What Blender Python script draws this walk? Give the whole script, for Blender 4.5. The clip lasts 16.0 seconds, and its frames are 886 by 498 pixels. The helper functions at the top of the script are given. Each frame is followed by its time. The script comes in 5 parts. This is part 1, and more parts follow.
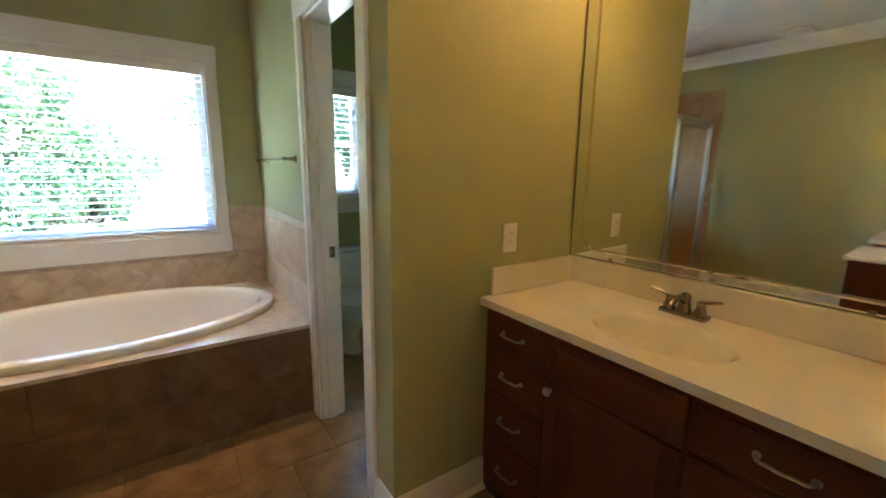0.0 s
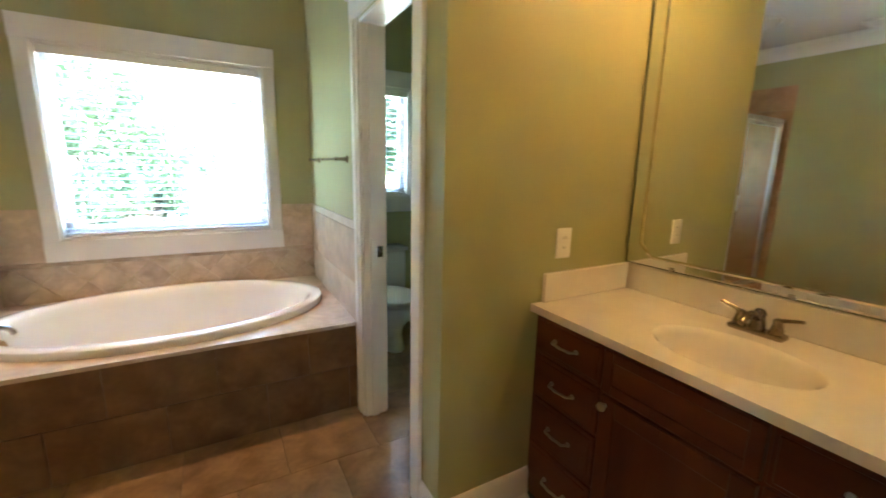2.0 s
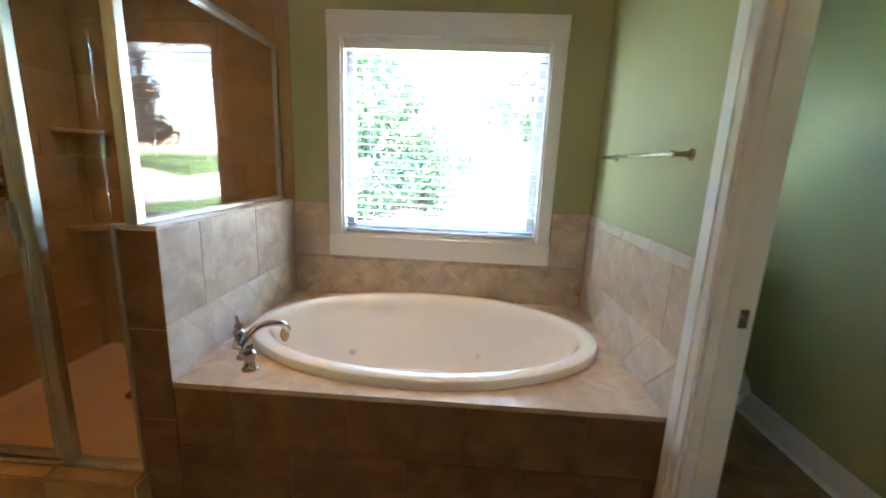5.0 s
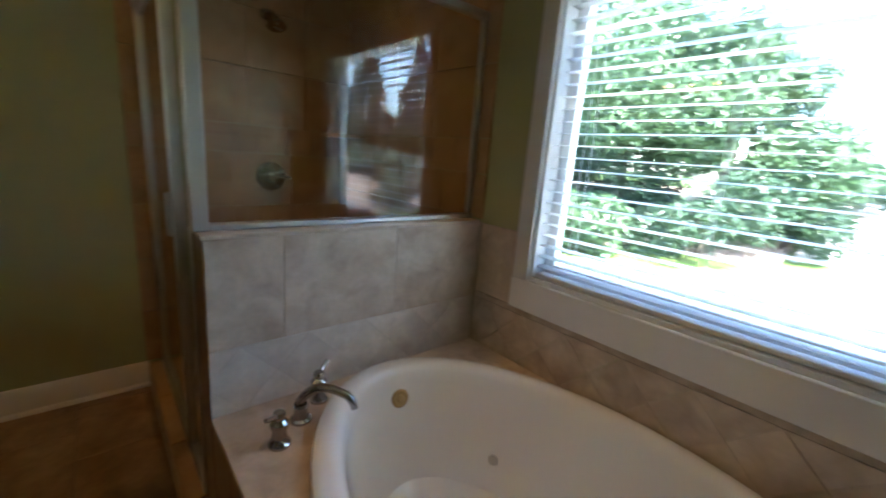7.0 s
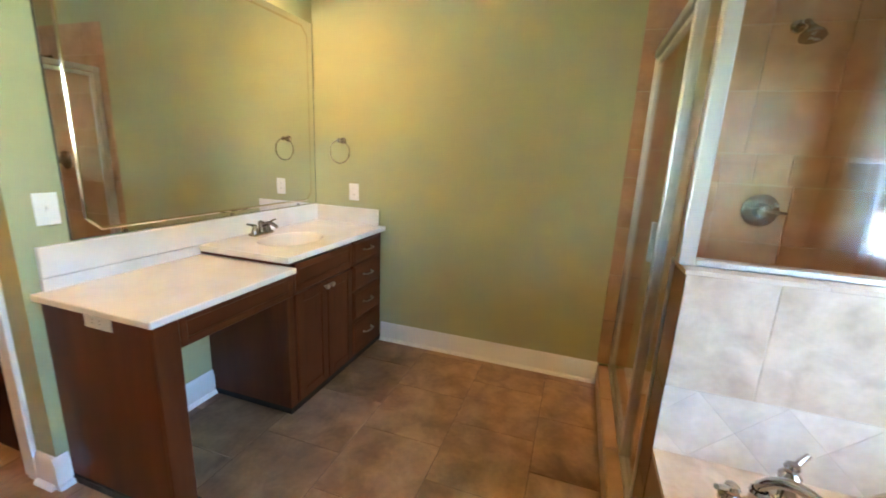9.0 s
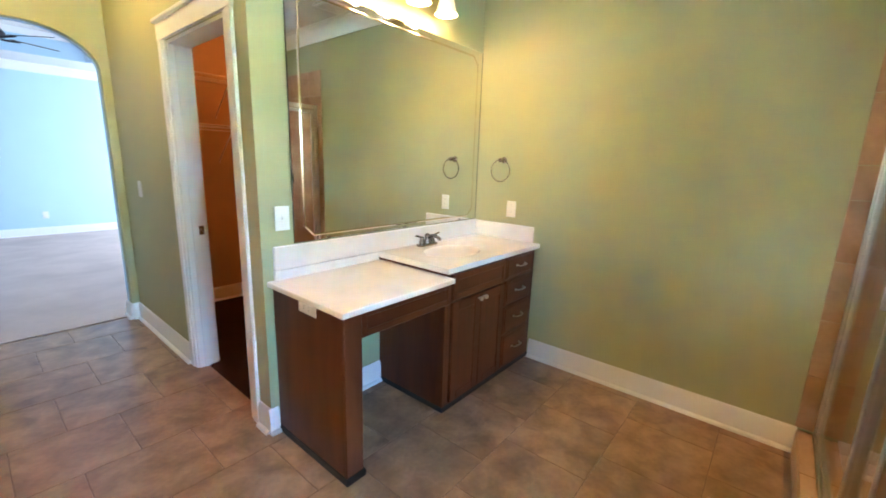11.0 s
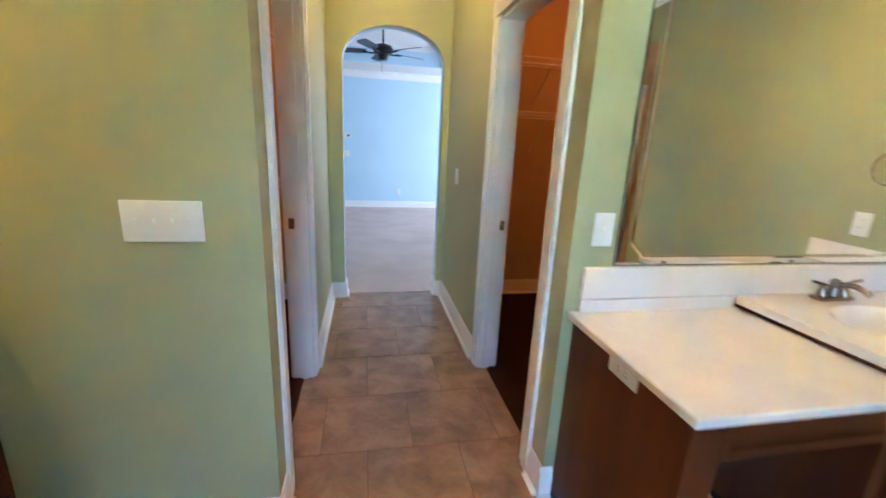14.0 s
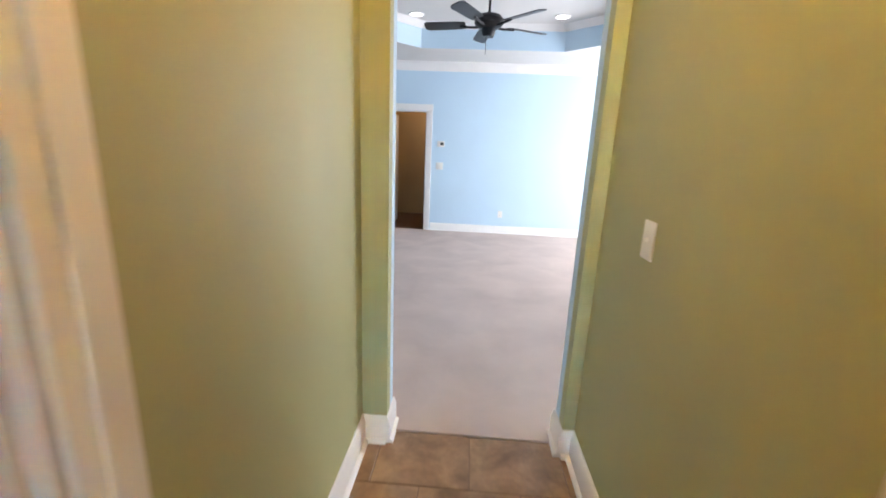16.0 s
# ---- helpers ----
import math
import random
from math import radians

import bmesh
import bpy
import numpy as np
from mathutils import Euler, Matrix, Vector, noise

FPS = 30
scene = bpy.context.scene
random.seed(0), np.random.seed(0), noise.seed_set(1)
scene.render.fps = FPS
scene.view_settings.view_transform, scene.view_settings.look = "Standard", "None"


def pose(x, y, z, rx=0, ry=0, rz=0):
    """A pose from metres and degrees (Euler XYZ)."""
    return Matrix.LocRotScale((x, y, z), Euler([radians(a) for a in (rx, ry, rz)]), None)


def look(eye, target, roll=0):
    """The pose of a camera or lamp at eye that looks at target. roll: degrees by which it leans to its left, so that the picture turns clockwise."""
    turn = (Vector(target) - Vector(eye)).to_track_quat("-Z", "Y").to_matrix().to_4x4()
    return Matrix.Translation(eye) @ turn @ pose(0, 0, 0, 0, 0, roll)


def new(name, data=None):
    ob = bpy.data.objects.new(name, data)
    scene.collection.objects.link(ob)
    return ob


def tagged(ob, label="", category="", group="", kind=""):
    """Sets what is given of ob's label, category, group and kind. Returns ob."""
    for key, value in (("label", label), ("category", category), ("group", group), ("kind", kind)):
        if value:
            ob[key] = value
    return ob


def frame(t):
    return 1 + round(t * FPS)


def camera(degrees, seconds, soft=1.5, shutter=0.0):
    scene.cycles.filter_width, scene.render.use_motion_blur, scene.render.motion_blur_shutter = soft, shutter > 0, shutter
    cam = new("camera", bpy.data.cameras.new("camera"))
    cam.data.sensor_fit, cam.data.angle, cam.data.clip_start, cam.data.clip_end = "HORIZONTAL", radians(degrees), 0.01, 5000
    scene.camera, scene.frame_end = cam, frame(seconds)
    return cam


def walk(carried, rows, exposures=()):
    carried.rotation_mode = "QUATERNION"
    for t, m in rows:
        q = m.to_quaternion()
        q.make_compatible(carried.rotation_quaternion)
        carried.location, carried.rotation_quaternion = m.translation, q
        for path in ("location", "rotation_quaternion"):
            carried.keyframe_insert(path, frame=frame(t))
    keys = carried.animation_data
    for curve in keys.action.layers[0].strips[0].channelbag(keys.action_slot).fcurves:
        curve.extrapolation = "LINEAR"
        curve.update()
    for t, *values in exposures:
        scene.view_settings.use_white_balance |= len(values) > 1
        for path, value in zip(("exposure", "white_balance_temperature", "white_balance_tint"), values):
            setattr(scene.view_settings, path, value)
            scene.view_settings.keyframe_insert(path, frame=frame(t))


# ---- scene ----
cam = camera(95.4, 16.0, soft=1.7, shutter=0.4)
PATH = [
    (0, (2.471, 0.019, 1.356), (3.588, 1.633, 0.974), 0.7),
    (0.5, (2.496, 0.007, 1.349), (3.703, 1.557, 0.971), 0.7),
    (1, (2.513, 0.008, 1.343), (3.807, 1.486, 0.965), 1.2),
    (1.5, (2.498, 0.034, 1.36), (3.662, 1.615, 0.976), 1.1),
    (2, (2.447, 0.066, 1.368), (3.401, 1.78, 0.976), 1.2),
    (2.5, (2.39, 0.104, 1.368), (3.051, 1.949, 0.968), 1.3),
    (3, (2.307, 0.136, 1.365), (2.711, 2.05, 0.948), 1.5),
    (3.5, (2.255, 0.175, 1.36), (2.439, 2.12, 0.933), 1.5),
    (6, (2.488, 1.501, 1.336), (1.855, 3.358, 0.945), 3.7),
    (6.5, (2.56, 1.759, 1.352), (1.457, 3.362, 0.89), 3.4),
    (7, (2.558, 1.946, 1.363), (1.09, 3.23, 0.917), 4.5),
    (7.5, (2.547, 2.006, 1.372), (0.675, 2.488, 0.858), 3.7),
    (8, (2.552, 1.949, 1.379), (0.617, 1.899, 0.877), 1.8),
    (8.5, (2.556, 1.873, 1.366), (0.651, 1.517, 0.873), 2.5),
    (9, (2.548, 1.846, 1.379), (0.697, 1.239, 0.923), 2.7),
    (11.5, (2.621, 1.845, 1.404), (1.225, 0.475, 0.983), 1.6),
    (12, (2.628, 1.819, 1.396), (1.358, 0.332, 0.973), 1.4),
    (12.5, (2.624, 1.792, 1.39), (1.524, 0.18, 0.954), 1.1),
    (13, (2.598, 1.71, 1.381), (1.748, -0.035, 0.901), 0.9),
    (13.5, (2.519, 1.505, 1.375), (1.871, -0.328, 0.904), 2.7),
    (14, (2.428, 1.248, 1.378), (2.052, -0.652, 0.878), 2.7),
    (14.5, (2.351, 0.865, 1.396), (2.24, -1.067, 0.89), 3.1),
    (15, (2.324, 0.395, 1.394), (2.267, -1.549, 0.928), 2.1),
    (15.5, (2.296, -0.117, 1.374), (2.339, -2.063, 0.914), 3.1),
    (16, (2.279, -0.63, 1.383), (2.393, -2.569, 0.906), 2.4),
]
EXPOSURES = [(0, 5.55, 5650, 11), (1.0, 5.68, 5650, 11), (2.0, 6.0, 5650, 12), (3.0, 5.75, 5650, 11), (3.5, 5.7, 5650, 10), (6.0, 4.95, 5650, 10), (7.0, 4.1, 5650, 11), (7.6, 3.9, 5750, 12), (8.0, 4.85, 5650, 11), (8.5, 5.88, 5550, 10), (9.0, 6.5, 5300, 11), (11.5, 6.75, 4950, 9), (12.5, 6.65, 4950, 9), (13.0, 6.55, 4900, 10), (14.0, 6.4, 5000, 11), (15.0, 6.4, 5800, 13), (16, 6.75, 6050, 15)]
walk(cam, [(t, look(eye, target, roll)) for t, eye, target, roll in PATH], EXPOSURES)

# world, sun and lamps
SKY = 0.15
world = bpy.data.worlds.new("world")
scene.world = world
world.use_nodes = True
wn = world.node_tree
sky = wn.nodes.new("ShaderNodeTexSky")
sky.sky_type = "NISHITA"
sky.sun_disc = False
sky.sun_elevation = radians(56)
sky.sun_rotation = radians(107)
wn.links.new(sky.outputs[0], wn.nodes["Background"].inputs[0])
wn.nodes["Background"].inputs[1].default_value = SKY

sun = bpy.data.lights.new("sun", "SUN")
sun.energy, sun.angle, sun.color = 5.0, radians(0.5), (1.0, 0.95, 0.87)
sun_ob = new("sun", sun)
sun_ob.matrix_world = look((0, 0, 30), (-0.8 * 24, 0.25 * 24, 30 - 1.25 * 24))

WARM = (1.0, 0.52, 0.15)
VANITY_WATTS = 0.08
HALL_WATTS = 0.34
CLOSET_WATTS = 0.165
SHOWER_WATTS = 0.68
TUB_WATTS = 1.45
BEDROOM_WATTS = 2.1


def point_lamp(name, place, watts, colour=WARM, radius=0.03):
    data = bpy.data.lights.new(name, "POINT")
    data.energy, data.color, data.shadow_soft_size = watts, colour, radius
    ob = new(name, data)
    ob.location = place
    return ob


def downlight(name, place, watts, colour, size, blend, radius=0.045):
    """The cone of light under a recessed can."""
    data = bpy.data.lights.new(name, "SPOT")
    data.energy, data.color, data.shadow_soft_size = watts, colour, radius
    data.spot_size, data.spot_blend = radians(size), blend
    ob = new(name, data)
    ob.location = place
    return ob


# ---- materials ----
def mk(name, col, rough=0.5, metal=0.0, var=0.1, scale=5.0, fine=70.0, bump=0.08, rand=0.0, col2=None, spec=0.5, coat=0.0, stretch=(1, 1, 1), island=0.0, rough_var=0.2):
    m = bpy.data.materials.new(name)
    m.use_nodes = True
    nt = m.node_tree
    p = nt.nodes["Principled BSDF"]
    co = nt.nodes.new("ShaderNodeTexCoord")
    mp = nt.nodes.new("ShaderNodeMapping")
    mp.inputs["Scale"].default_value = stretch
    nt.links.new(co.outputs["Object"], mp.inputs["Vector"])
    vec = mp.outputs["Vector"]
    oi = nt.nodes.new("ShaderNodeObjectInfo")
    if rand:
        ad = nt.nodes.new("ShaderNodeVectorMath")
        ad.operation = "MULTIPLY_ADD"
        cx = nt.nodes.new("ShaderNodeCombineXYZ")
        for k in range(3):
            nt.links.new(oi.outputs["Random"], cx.inputs[k])
        nt.links.new(cx.outputs[0], ad.inputs[0])
        ad.inputs[1].default_value = (37, 53, 71)
        nt.links.new(vec, ad.inputs[2])
        vec = ad.outputs[0]
    n1 = nt.nodes.new("ShaderNodeTexNoise")
    n1.inputs["Scale"].default_value = scale
    n1.inputs["Detail"].default_value = 5
    n1.inputs["Distortion"].default_value = 0.4
    nt.links.new(vec, n1.inputs["Vector"])
    n2 = nt.nodes.new("ShaderNodeTexNoise")
    n2.inputs["Scale"].default_value = fine
    n2.inputs["Detail"].default_value = 3
    nt.links.new(vec, n2.inputs["Vector"])
    mx = nt.nodes.new("ShaderNodeMix")
    mx.data_type = "RGBA"
    rp = nt.nodes.new("ShaderNodeMapRange")
    rp.inputs["From Min"].default_value, rp.inputs["From Max"].default_value = 0.3, 0.7
    nt.links.new(n1.outputs["Fac"], rp.inputs["Value"])
    nt.links.new(rp.outputs["Result"], mx.inputs["Factor"])
    c2 = col2 or tuple(min(1, c * (1 + var)) for c in col)
    c1 = col if col2 else tuple(c * (1 - var) for c in col)
    mx.inputs["A"].default_value, mx.inputs["B"].default_value = (*c1, 1), (*c2, 1)
    # fine grain and, where asked, piece-to-piece variation
    hs = nt.nodes.new("ShaderNodeHueSaturation")
    vr = nt.nodes.new("ShaderNodeMapRange")
    vr.inputs["To Min"].default_value, vr.inputs["To Max"].default_value = 1 - var * 0.7, 1 + var * 0.7
    nt.links.new(n2.outputs["Fac"], vr.inputs["Value"])
    val = vr.outputs["Result"]
    if rand or island:
        source = oi.outputs["Random"]
        if island:
            source = nt.nodes.new("ShaderNodeNewGeometry").outputs["Random Per Island"]
        pr = nt.nodes.new("ShaderNodeMapRange")
        amount = rand or island
        pr.inputs["To Min"].default_value, pr.inputs["To Max"].default_value = 1 - amount, 1 + amount
        nt.links.new(source, pr.inputs["Value"])
        mu = nt.nodes.new("ShaderNodeMath")
        mu.operation = "MULTIPLY"
        nt.links.new(val, mu.inputs[0])
        nt.links.new(pr.outputs["Result"], mu.inputs[1])
        val = mu.outputs[0]
    nt.links.new(val, hs.inputs["Value"])
    nt.links.new(mx.outputs["Result"], hs.inputs["Color"])
    nt.links.new(hs.outputs["Color"], p.inputs["Base Color"])
    p.inputs["Metallic"].default_value = metal
    p.inputs["Specular IOR Level"].default_value = spec
    p.inputs["Coat Weight"].default_value = coat
    rr = nt.nodes.new("ShaderNodeMapRange")
    rr.inputs["To Min"].default_value, rr.inputs["To Max"].default_value = max(0.02, rough * (1 - rough_var)), min(1, rough * (1 + rough_var))
    nt.links.new(n1.outputs["Fac"], rr.inputs["Value"])
    nt.links.new(rr.outputs["Result"], p.inputs["Roughness"])
    if bump:
        bp = nt.nodes.new("ShaderNodeBump")
        bp.inputs["Strength"].default_value = bump
        bp.inputs["Distance"].default_value = 0.004
        nt.links.new(n2.outputs["Fac"], bp.inputs["Height"])
        nt.links.new(bp.outputs["Normal"], p.inputs["Normal"])
    return m


def mk_glass(name, tint=(1, 1, 1)):
    """A thin clear pane: straight through, with gloss that grows towards grazing angles."""
    m = bpy.data.materials.new(name)
    m.use_nodes = True
    nt = m.node_tree
    nt.nodes.remove(nt.nodes["Principled BSDF"])
    clear, gloss, mix = nt.nodes.new("ShaderNodeBsdfTransparent"), nt.nodes.new("ShaderNodeBsdfGlossy"), nt.nodes.new("ShaderNodeMixShader")
    clear.inputs["Color"].default_value = (*tint, 1)
    gloss.inputs["Roughness"].default_value = 0.0
    edge, power, amount = nt.nodes.new("ShaderNodeLayerWeight"), nt.nodes.new("ShaderNodeMath"), nt.nodes.new("ShaderNodeMath")
    power.operation, amount.operation = "POWER", "MULTIPLY_ADD"
    power.inputs[1].default_value, amount.inputs[1].default_value, amount.inputs[2].default_value = 5.0, 0.95, 0.045
    nt.links.new(edge.outputs["Facing"], power.inputs[0])
    nt.links.new(power.outputs[0], amount.inputs[0])
    nt.links.new(amount.outputs[0], mix.inputs[0])
    nt.links.new(clear.outputs[0], mix.inputs[1])
    nt.links.new(gloss.outputs[0], mix.inputs[2])
    nt.links.new(mix.outputs[0], nt.nodes["Material Output"].inputs["Surface"])
    return m


def mk_glow(name, colour, strength):
    m = bpy.data.materials.new(name)
    m.use_nodes = True
    p = m.node_tree.nodes["Principled BSDF"]
    p.inputs["Base Color"].default_value = (0.9, 0.85, 0.75, 1)
    p.inputs["Emission Color"].default_value = (*colour, 1)
    p.inputs["Emission Strength"].default_value = strength
    p.inputs["Roughness"].default_value = 0.4
    return m


PAINT_GREEN = mk("sage_green_paint", (0.405, 0.405, 0.205), 0.55, var=0.045, scale=1.8, fine=190, bump=0.06)
PAINT_BLUE = mk("pale_blue_paint", (0.53, 0.69, 0.82), 0.55, var=0.03, scale=1.3, fine=190, bump=0.06)
PAINT_CLOSET = mk("tan_closet_paint", (0.50, 0.36, 0.19), 0.6, var=0.06, scale=1.7, fine=190, bump=0.06)
PAINT_CEILING = mk("white_ceiling_paint", (0.66, 0.65, 0.62), 0.8, var=0.03, scale=2, fine=160, bump=0.15)
TRIM = mk("white_gloss_trim_paint", (0.80, 0.79, 0.77), 0.38, var=0.03, scale=3, fine=120, bump=0.03)
PLASTIC = mk("white_plastic", (0.80, 0.79, 0.76), 0.35, var=0.02, scale=9, fine=150, bump=0.0)
FLOOR_TILE = mk("brown_travertine_floor", (0.175, 0.098, 0.046), 0.31, var=0.3, scale=6.5, fine=38, bump=0.12, rand=0.07, col2=(0.40, 0.25, 0.13))
# brown tile darkened in colour for the shade on apron and half-wall end
SHADED_TILE = mk("shaded_brown_tile", (0.115, 0.062, 0.028), 0.33, var=0.25, scale=8, fine=38, bump=0.12, rand=0.06, col2=(0.215, 0.128, 0.064))
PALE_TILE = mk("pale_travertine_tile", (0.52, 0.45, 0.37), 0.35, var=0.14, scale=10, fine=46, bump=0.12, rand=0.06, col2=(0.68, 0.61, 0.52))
GROUT = mk("tan_grout", (0.15, 0.092, 0.052), 0.9, var=0.12, scale=9, fine=200, bump=0.2)
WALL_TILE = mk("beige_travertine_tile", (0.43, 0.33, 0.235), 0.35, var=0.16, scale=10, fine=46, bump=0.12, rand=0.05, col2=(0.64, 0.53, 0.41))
SHOWER_TILE = mk("brown_shower_tile", (0.35, 0.205, 0.095), 0.32, var=0.16, scale=6, fine=40, bump=0.1, rand=0.05, col2=(0.48, 0.305, 0.16))
WALL_GROUT = mk("beige_grout", (0.52, 0.45, 0.36), 0.9, var=0.1, scale=12, fine=200, bump=0.15)
SHOWER_PAN = mk("tan_shower_pan", (0.66, 0.46, 0.30), 0.4, var=0.07, scale=6, fine=90, bump=0.05)
WOOD = mk("cherry_stained_wood", (0.062, 0.0145, 0.0036), 0.34, var=0.1, scale=4, fine=18, bump=0.0, col2=(0.135, 0.036, 0.0090), spec=0.3, stretch=(1.8, 1.8, 0.35), rand=0.06, rough_var=0.03)
WOOD_X = mk("cherry_stained_rail", (0.062, 0.0145, 0.0036), 0.34, var=0.1, scale=4, fine=18, bump=0.0, col2=(0.135, 0.036, 0.0090), spec=0.3, stretch=(0.35, 1.8, 1.8), rand=0.06, rough_var=0.03)
KICK = mk("black_toe_kick", (0.012, 0.011, 0.011), 0.5, var=0.2, bump=0.05)
MARBLE = mk("white_cultured_marble", (0.78, 0.72, 0.63), 0.16, var=0.04, scale=4, fine=25, bump=0.0, col2=(0.84, 0.80, 0.74))
TUB = mk("white_acrylic", (0.82, 0.80, 0.76), 0.1, var=0.015, scale=3, fine=60, bump=0.0, coat=0.4)
CERAMIC = mk("white_ceramic", (0.80, 0.80, 0.78), 0.1, var=0.015, scale=3, fine=60, bump=0.0, coat=0.4)
NICKEL = mk("brushed_nickel", (0.31, 0.26, 0.20), 0.26, metal=1.0, var=0.1, scale=20, fine=220, bump=0.03)
RAIL_METAL = mk("satin_nickel_rail", (0.36, 0.30, 0.24), 0.26, metal=1.0, var=0.06, scale=20, fine=220, bump=0.02)
PEWTER = mk("satin_pewter", (0.42, 0.38, 0.32), 0.3, metal=1.0, var=0.1, scale=20, fine=220, bump=0.03)
CHROME = mk("polished_chrome", (0.40, 0.39, 0.38), 0.1, metal=1.0, var=0.04, scale=12, fine=200, bump=0.0)
SATIN = mk("satin_aluminium", (0.62, 0.61, 0.59), 0.36, metal=1.0, var=0.02, scale=3, fine=220, bump=0.0)
BRONZE = mk("dark_bronze", (0.07, 0.045, 0.03), 0.38, metal=0.8, var=0.2, scale=14, fine=180, bump=0.05)
BLACK_METAL = mk("black_fan_metal", (0.012, 0.012, 0.013), 0.4, metal=0.4, var=0.2, bump=0.04)
FAN_BLADE = mk("black_fan_blade", (0.03, 0.032, 0.035), 0.42, var=0.2, scale=7, fine=60, bump=0.05)
MIRROR = mk("mirror_silver", (0.86, 0.88, 0.86), 0.02, metal=1.0, var=0.004, scale=2, fine=10, bump=0.0)
BEVEL = mk("mirror_bevel", (0.74, 0.68, 0.56), 0.12, metal=1.0, var=0.1, scale=9, fine=40, bump=0.0)
MIRROR_EDGE = mk("mirror_edge", (0.24, 0.25, 0.22), 0.25, metal=0.6, var=0.1, bump=0.0)
CARPET = mk("beige_carpet", (0.52, 0.43, 0.385), 0.95, var=0.1, scale=2.2, fine=420, bump=0.6, spec=0.1)
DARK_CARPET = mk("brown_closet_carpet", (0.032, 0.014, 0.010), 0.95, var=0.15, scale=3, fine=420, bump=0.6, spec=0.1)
HARDWOOD = mk("dark_hardwood", (0.09, 0.04, 0.02), 0.3, var=0.3, scale=5, fine=30, bump=0.05, stretch=(1, 6, 1))
WIRE = mk("white_coated_wire", (0.66, 0.63, 0.58), 0.4, var=0.03, bump=0.0)
SLAT = mk("white_blind_slat", (0.82, 0.82, 0.80), 0.4, var=0.02, scale=12, fine=150, bump=0.02)
GLASS = mk_glass("window_glass", (0.98, 1.0, 0.99))
SHOWER_GLASS = mk_glass("shower_glass", (0.95, 0.97, 0.96))
SHADE = mk_glow("lit_amber_shade", (1.0, 0.50, 0.12), 0.014)
BULB = mk_glow("lit_bulb", (1.0, 0.72, 0.36), 0.16)
CAN_GLOW = mk_glow("lit_recessed_lens", (1.0, 0.93, 0.82), 0.05)
LENS = mk("frosted_lens", (0.72, 0.71, 0.68), 0.45, var=0.03, bump=0.02)
BRASS_PLATE = mk("aged_brass", (0.40, 0.27, 0.12), 0.3, metal=1.0, var=0.12, scale=20, fine=150, bump=0.03)
SLOT = mk("dark_slot", (0.05, 0.05, 0.05), 0.6, bump=0.0)
GRASS = mk("lawn_grass", (0.060, 0.105, 0.025), 0.9, var=0.3, scale=0.5, fine=14, bump=0.5, col2=(0.115, 0.16, 0.045), spec=0.1)
MULCH = mk("pine_straw_mulch", (0.27, 0.19, 0.145), 0.95, var=0.35, scale=1.6, fine=26, bump=0.8, col2=(0.40, 0.31, 0.25), spec=0.1)
CONCRETE = mk("pale_concrete", (0.55, 0.54, 0.52), 0.85, var=0.1, scale=0.8, fine=30, bump=0.2)
BARK = mk("grey_brown_bark", (0.10, 0.075, 0.055), 0.9, var=0.3, scale=8, fine=40, bump=0.7, stretch=(1, 1, 0.25))
LEAF = mk("broad_green_leaf", (0.042, 0.085, 0.034), 0.5, var=0.25, scale=1.2, fine=30, bump=0.0, col2=(0.085, 0.135, 0.060), island=0.3, spec=0.4)
# darker copy of LEAF: the undergrowth's shade is put into its colour
SHADED_LEAF = mk("shaded_green_leaf", (0.018, 0.040, 0.020), 0.5, var=0.25, scale=1.2, fine=30, bump=0.0, col2=(0.045, 0.080, 0.040), island=0.3, spec=0.35)
NEEDLE = mk("dark_conifer_needle", (0.022, 0.048, 0.022), 0.6, var=0.3, scale=1.2, fine=30, bump=0.0, island=0.35, spec=0.3)
SIDING = mk("outer_wall_stucco", (0.45, 0.40, 0.33), 0.85, var=0.08, scale=2, fine=90, bump=0.3)


# ---- building helpers ----
def pose_of(ob):
    return ob.matrix_basis if ob.parent is None else pose_of(ob.parent) @ ob.matrix_basis


def smooth_mesh(me, angle=35):
    me.shade_smooth()
    me.set_sharp_from_angle(angle=radians(angle))


def finish(name, bm, mat, smooth=True):
    bmesh.ops.recalc_face_normals(bm, faces=bm.faces)
    me = bpy.data.meshes.new(name)
    bm.to_mesh(me)
    bm.free()
    me.materials.append(mat)
    if smooth:
        smooth_mesh(me)
    return me


def part(name, bm, mat, parent, label="", local=False):
    me = finish(name, bm, mat)
    if not local:
        me.transform(pose_of(parent).inverted())
    ob = new(name, me)
    ob.parent = parent
    if label:
        ob["label"] = label
    return ob


def thing(name, m, label, category, group=""):
    ob = new(name)
    ob.empty_display_size = 0.1
    ob.matrix_basis = m if isinstance(m, Matrix) else Matrix.Translation(m)
    return tagged(ob, label, category, group, "thing")


def structure(name, bm, mat, label="", category=""):
    ob = new(name, finish(name, bm, mat))
    return tagged(ob, label, category, "", "structure")


def box(bm, lo, hi, b=0.0, seg=1):
    c = [(a + d) / 2 for a, d in zip(lo, hi)]
    s = [abs(d - a) for a, d in zip(lo, hi)]
    vs = bmesh.ops.create_cube(bm, size=1, matrix=Matrix.Translation(c) @ Matrix.Diagonal((*s, 1)))["verts"]
    if b:
        es = list({e for v in vs for e in v.link_edges})
        bmesh.ops.bevel(bm, geom=es, offset=b, segments=seg, affect="EDGES", profile=0.5)
    return bm


def boxes(*rows, b=0.0):
    bm = bmesh.new()
    for lo, hi in rows:
        box(bm, lo, hi, b)
    return bm


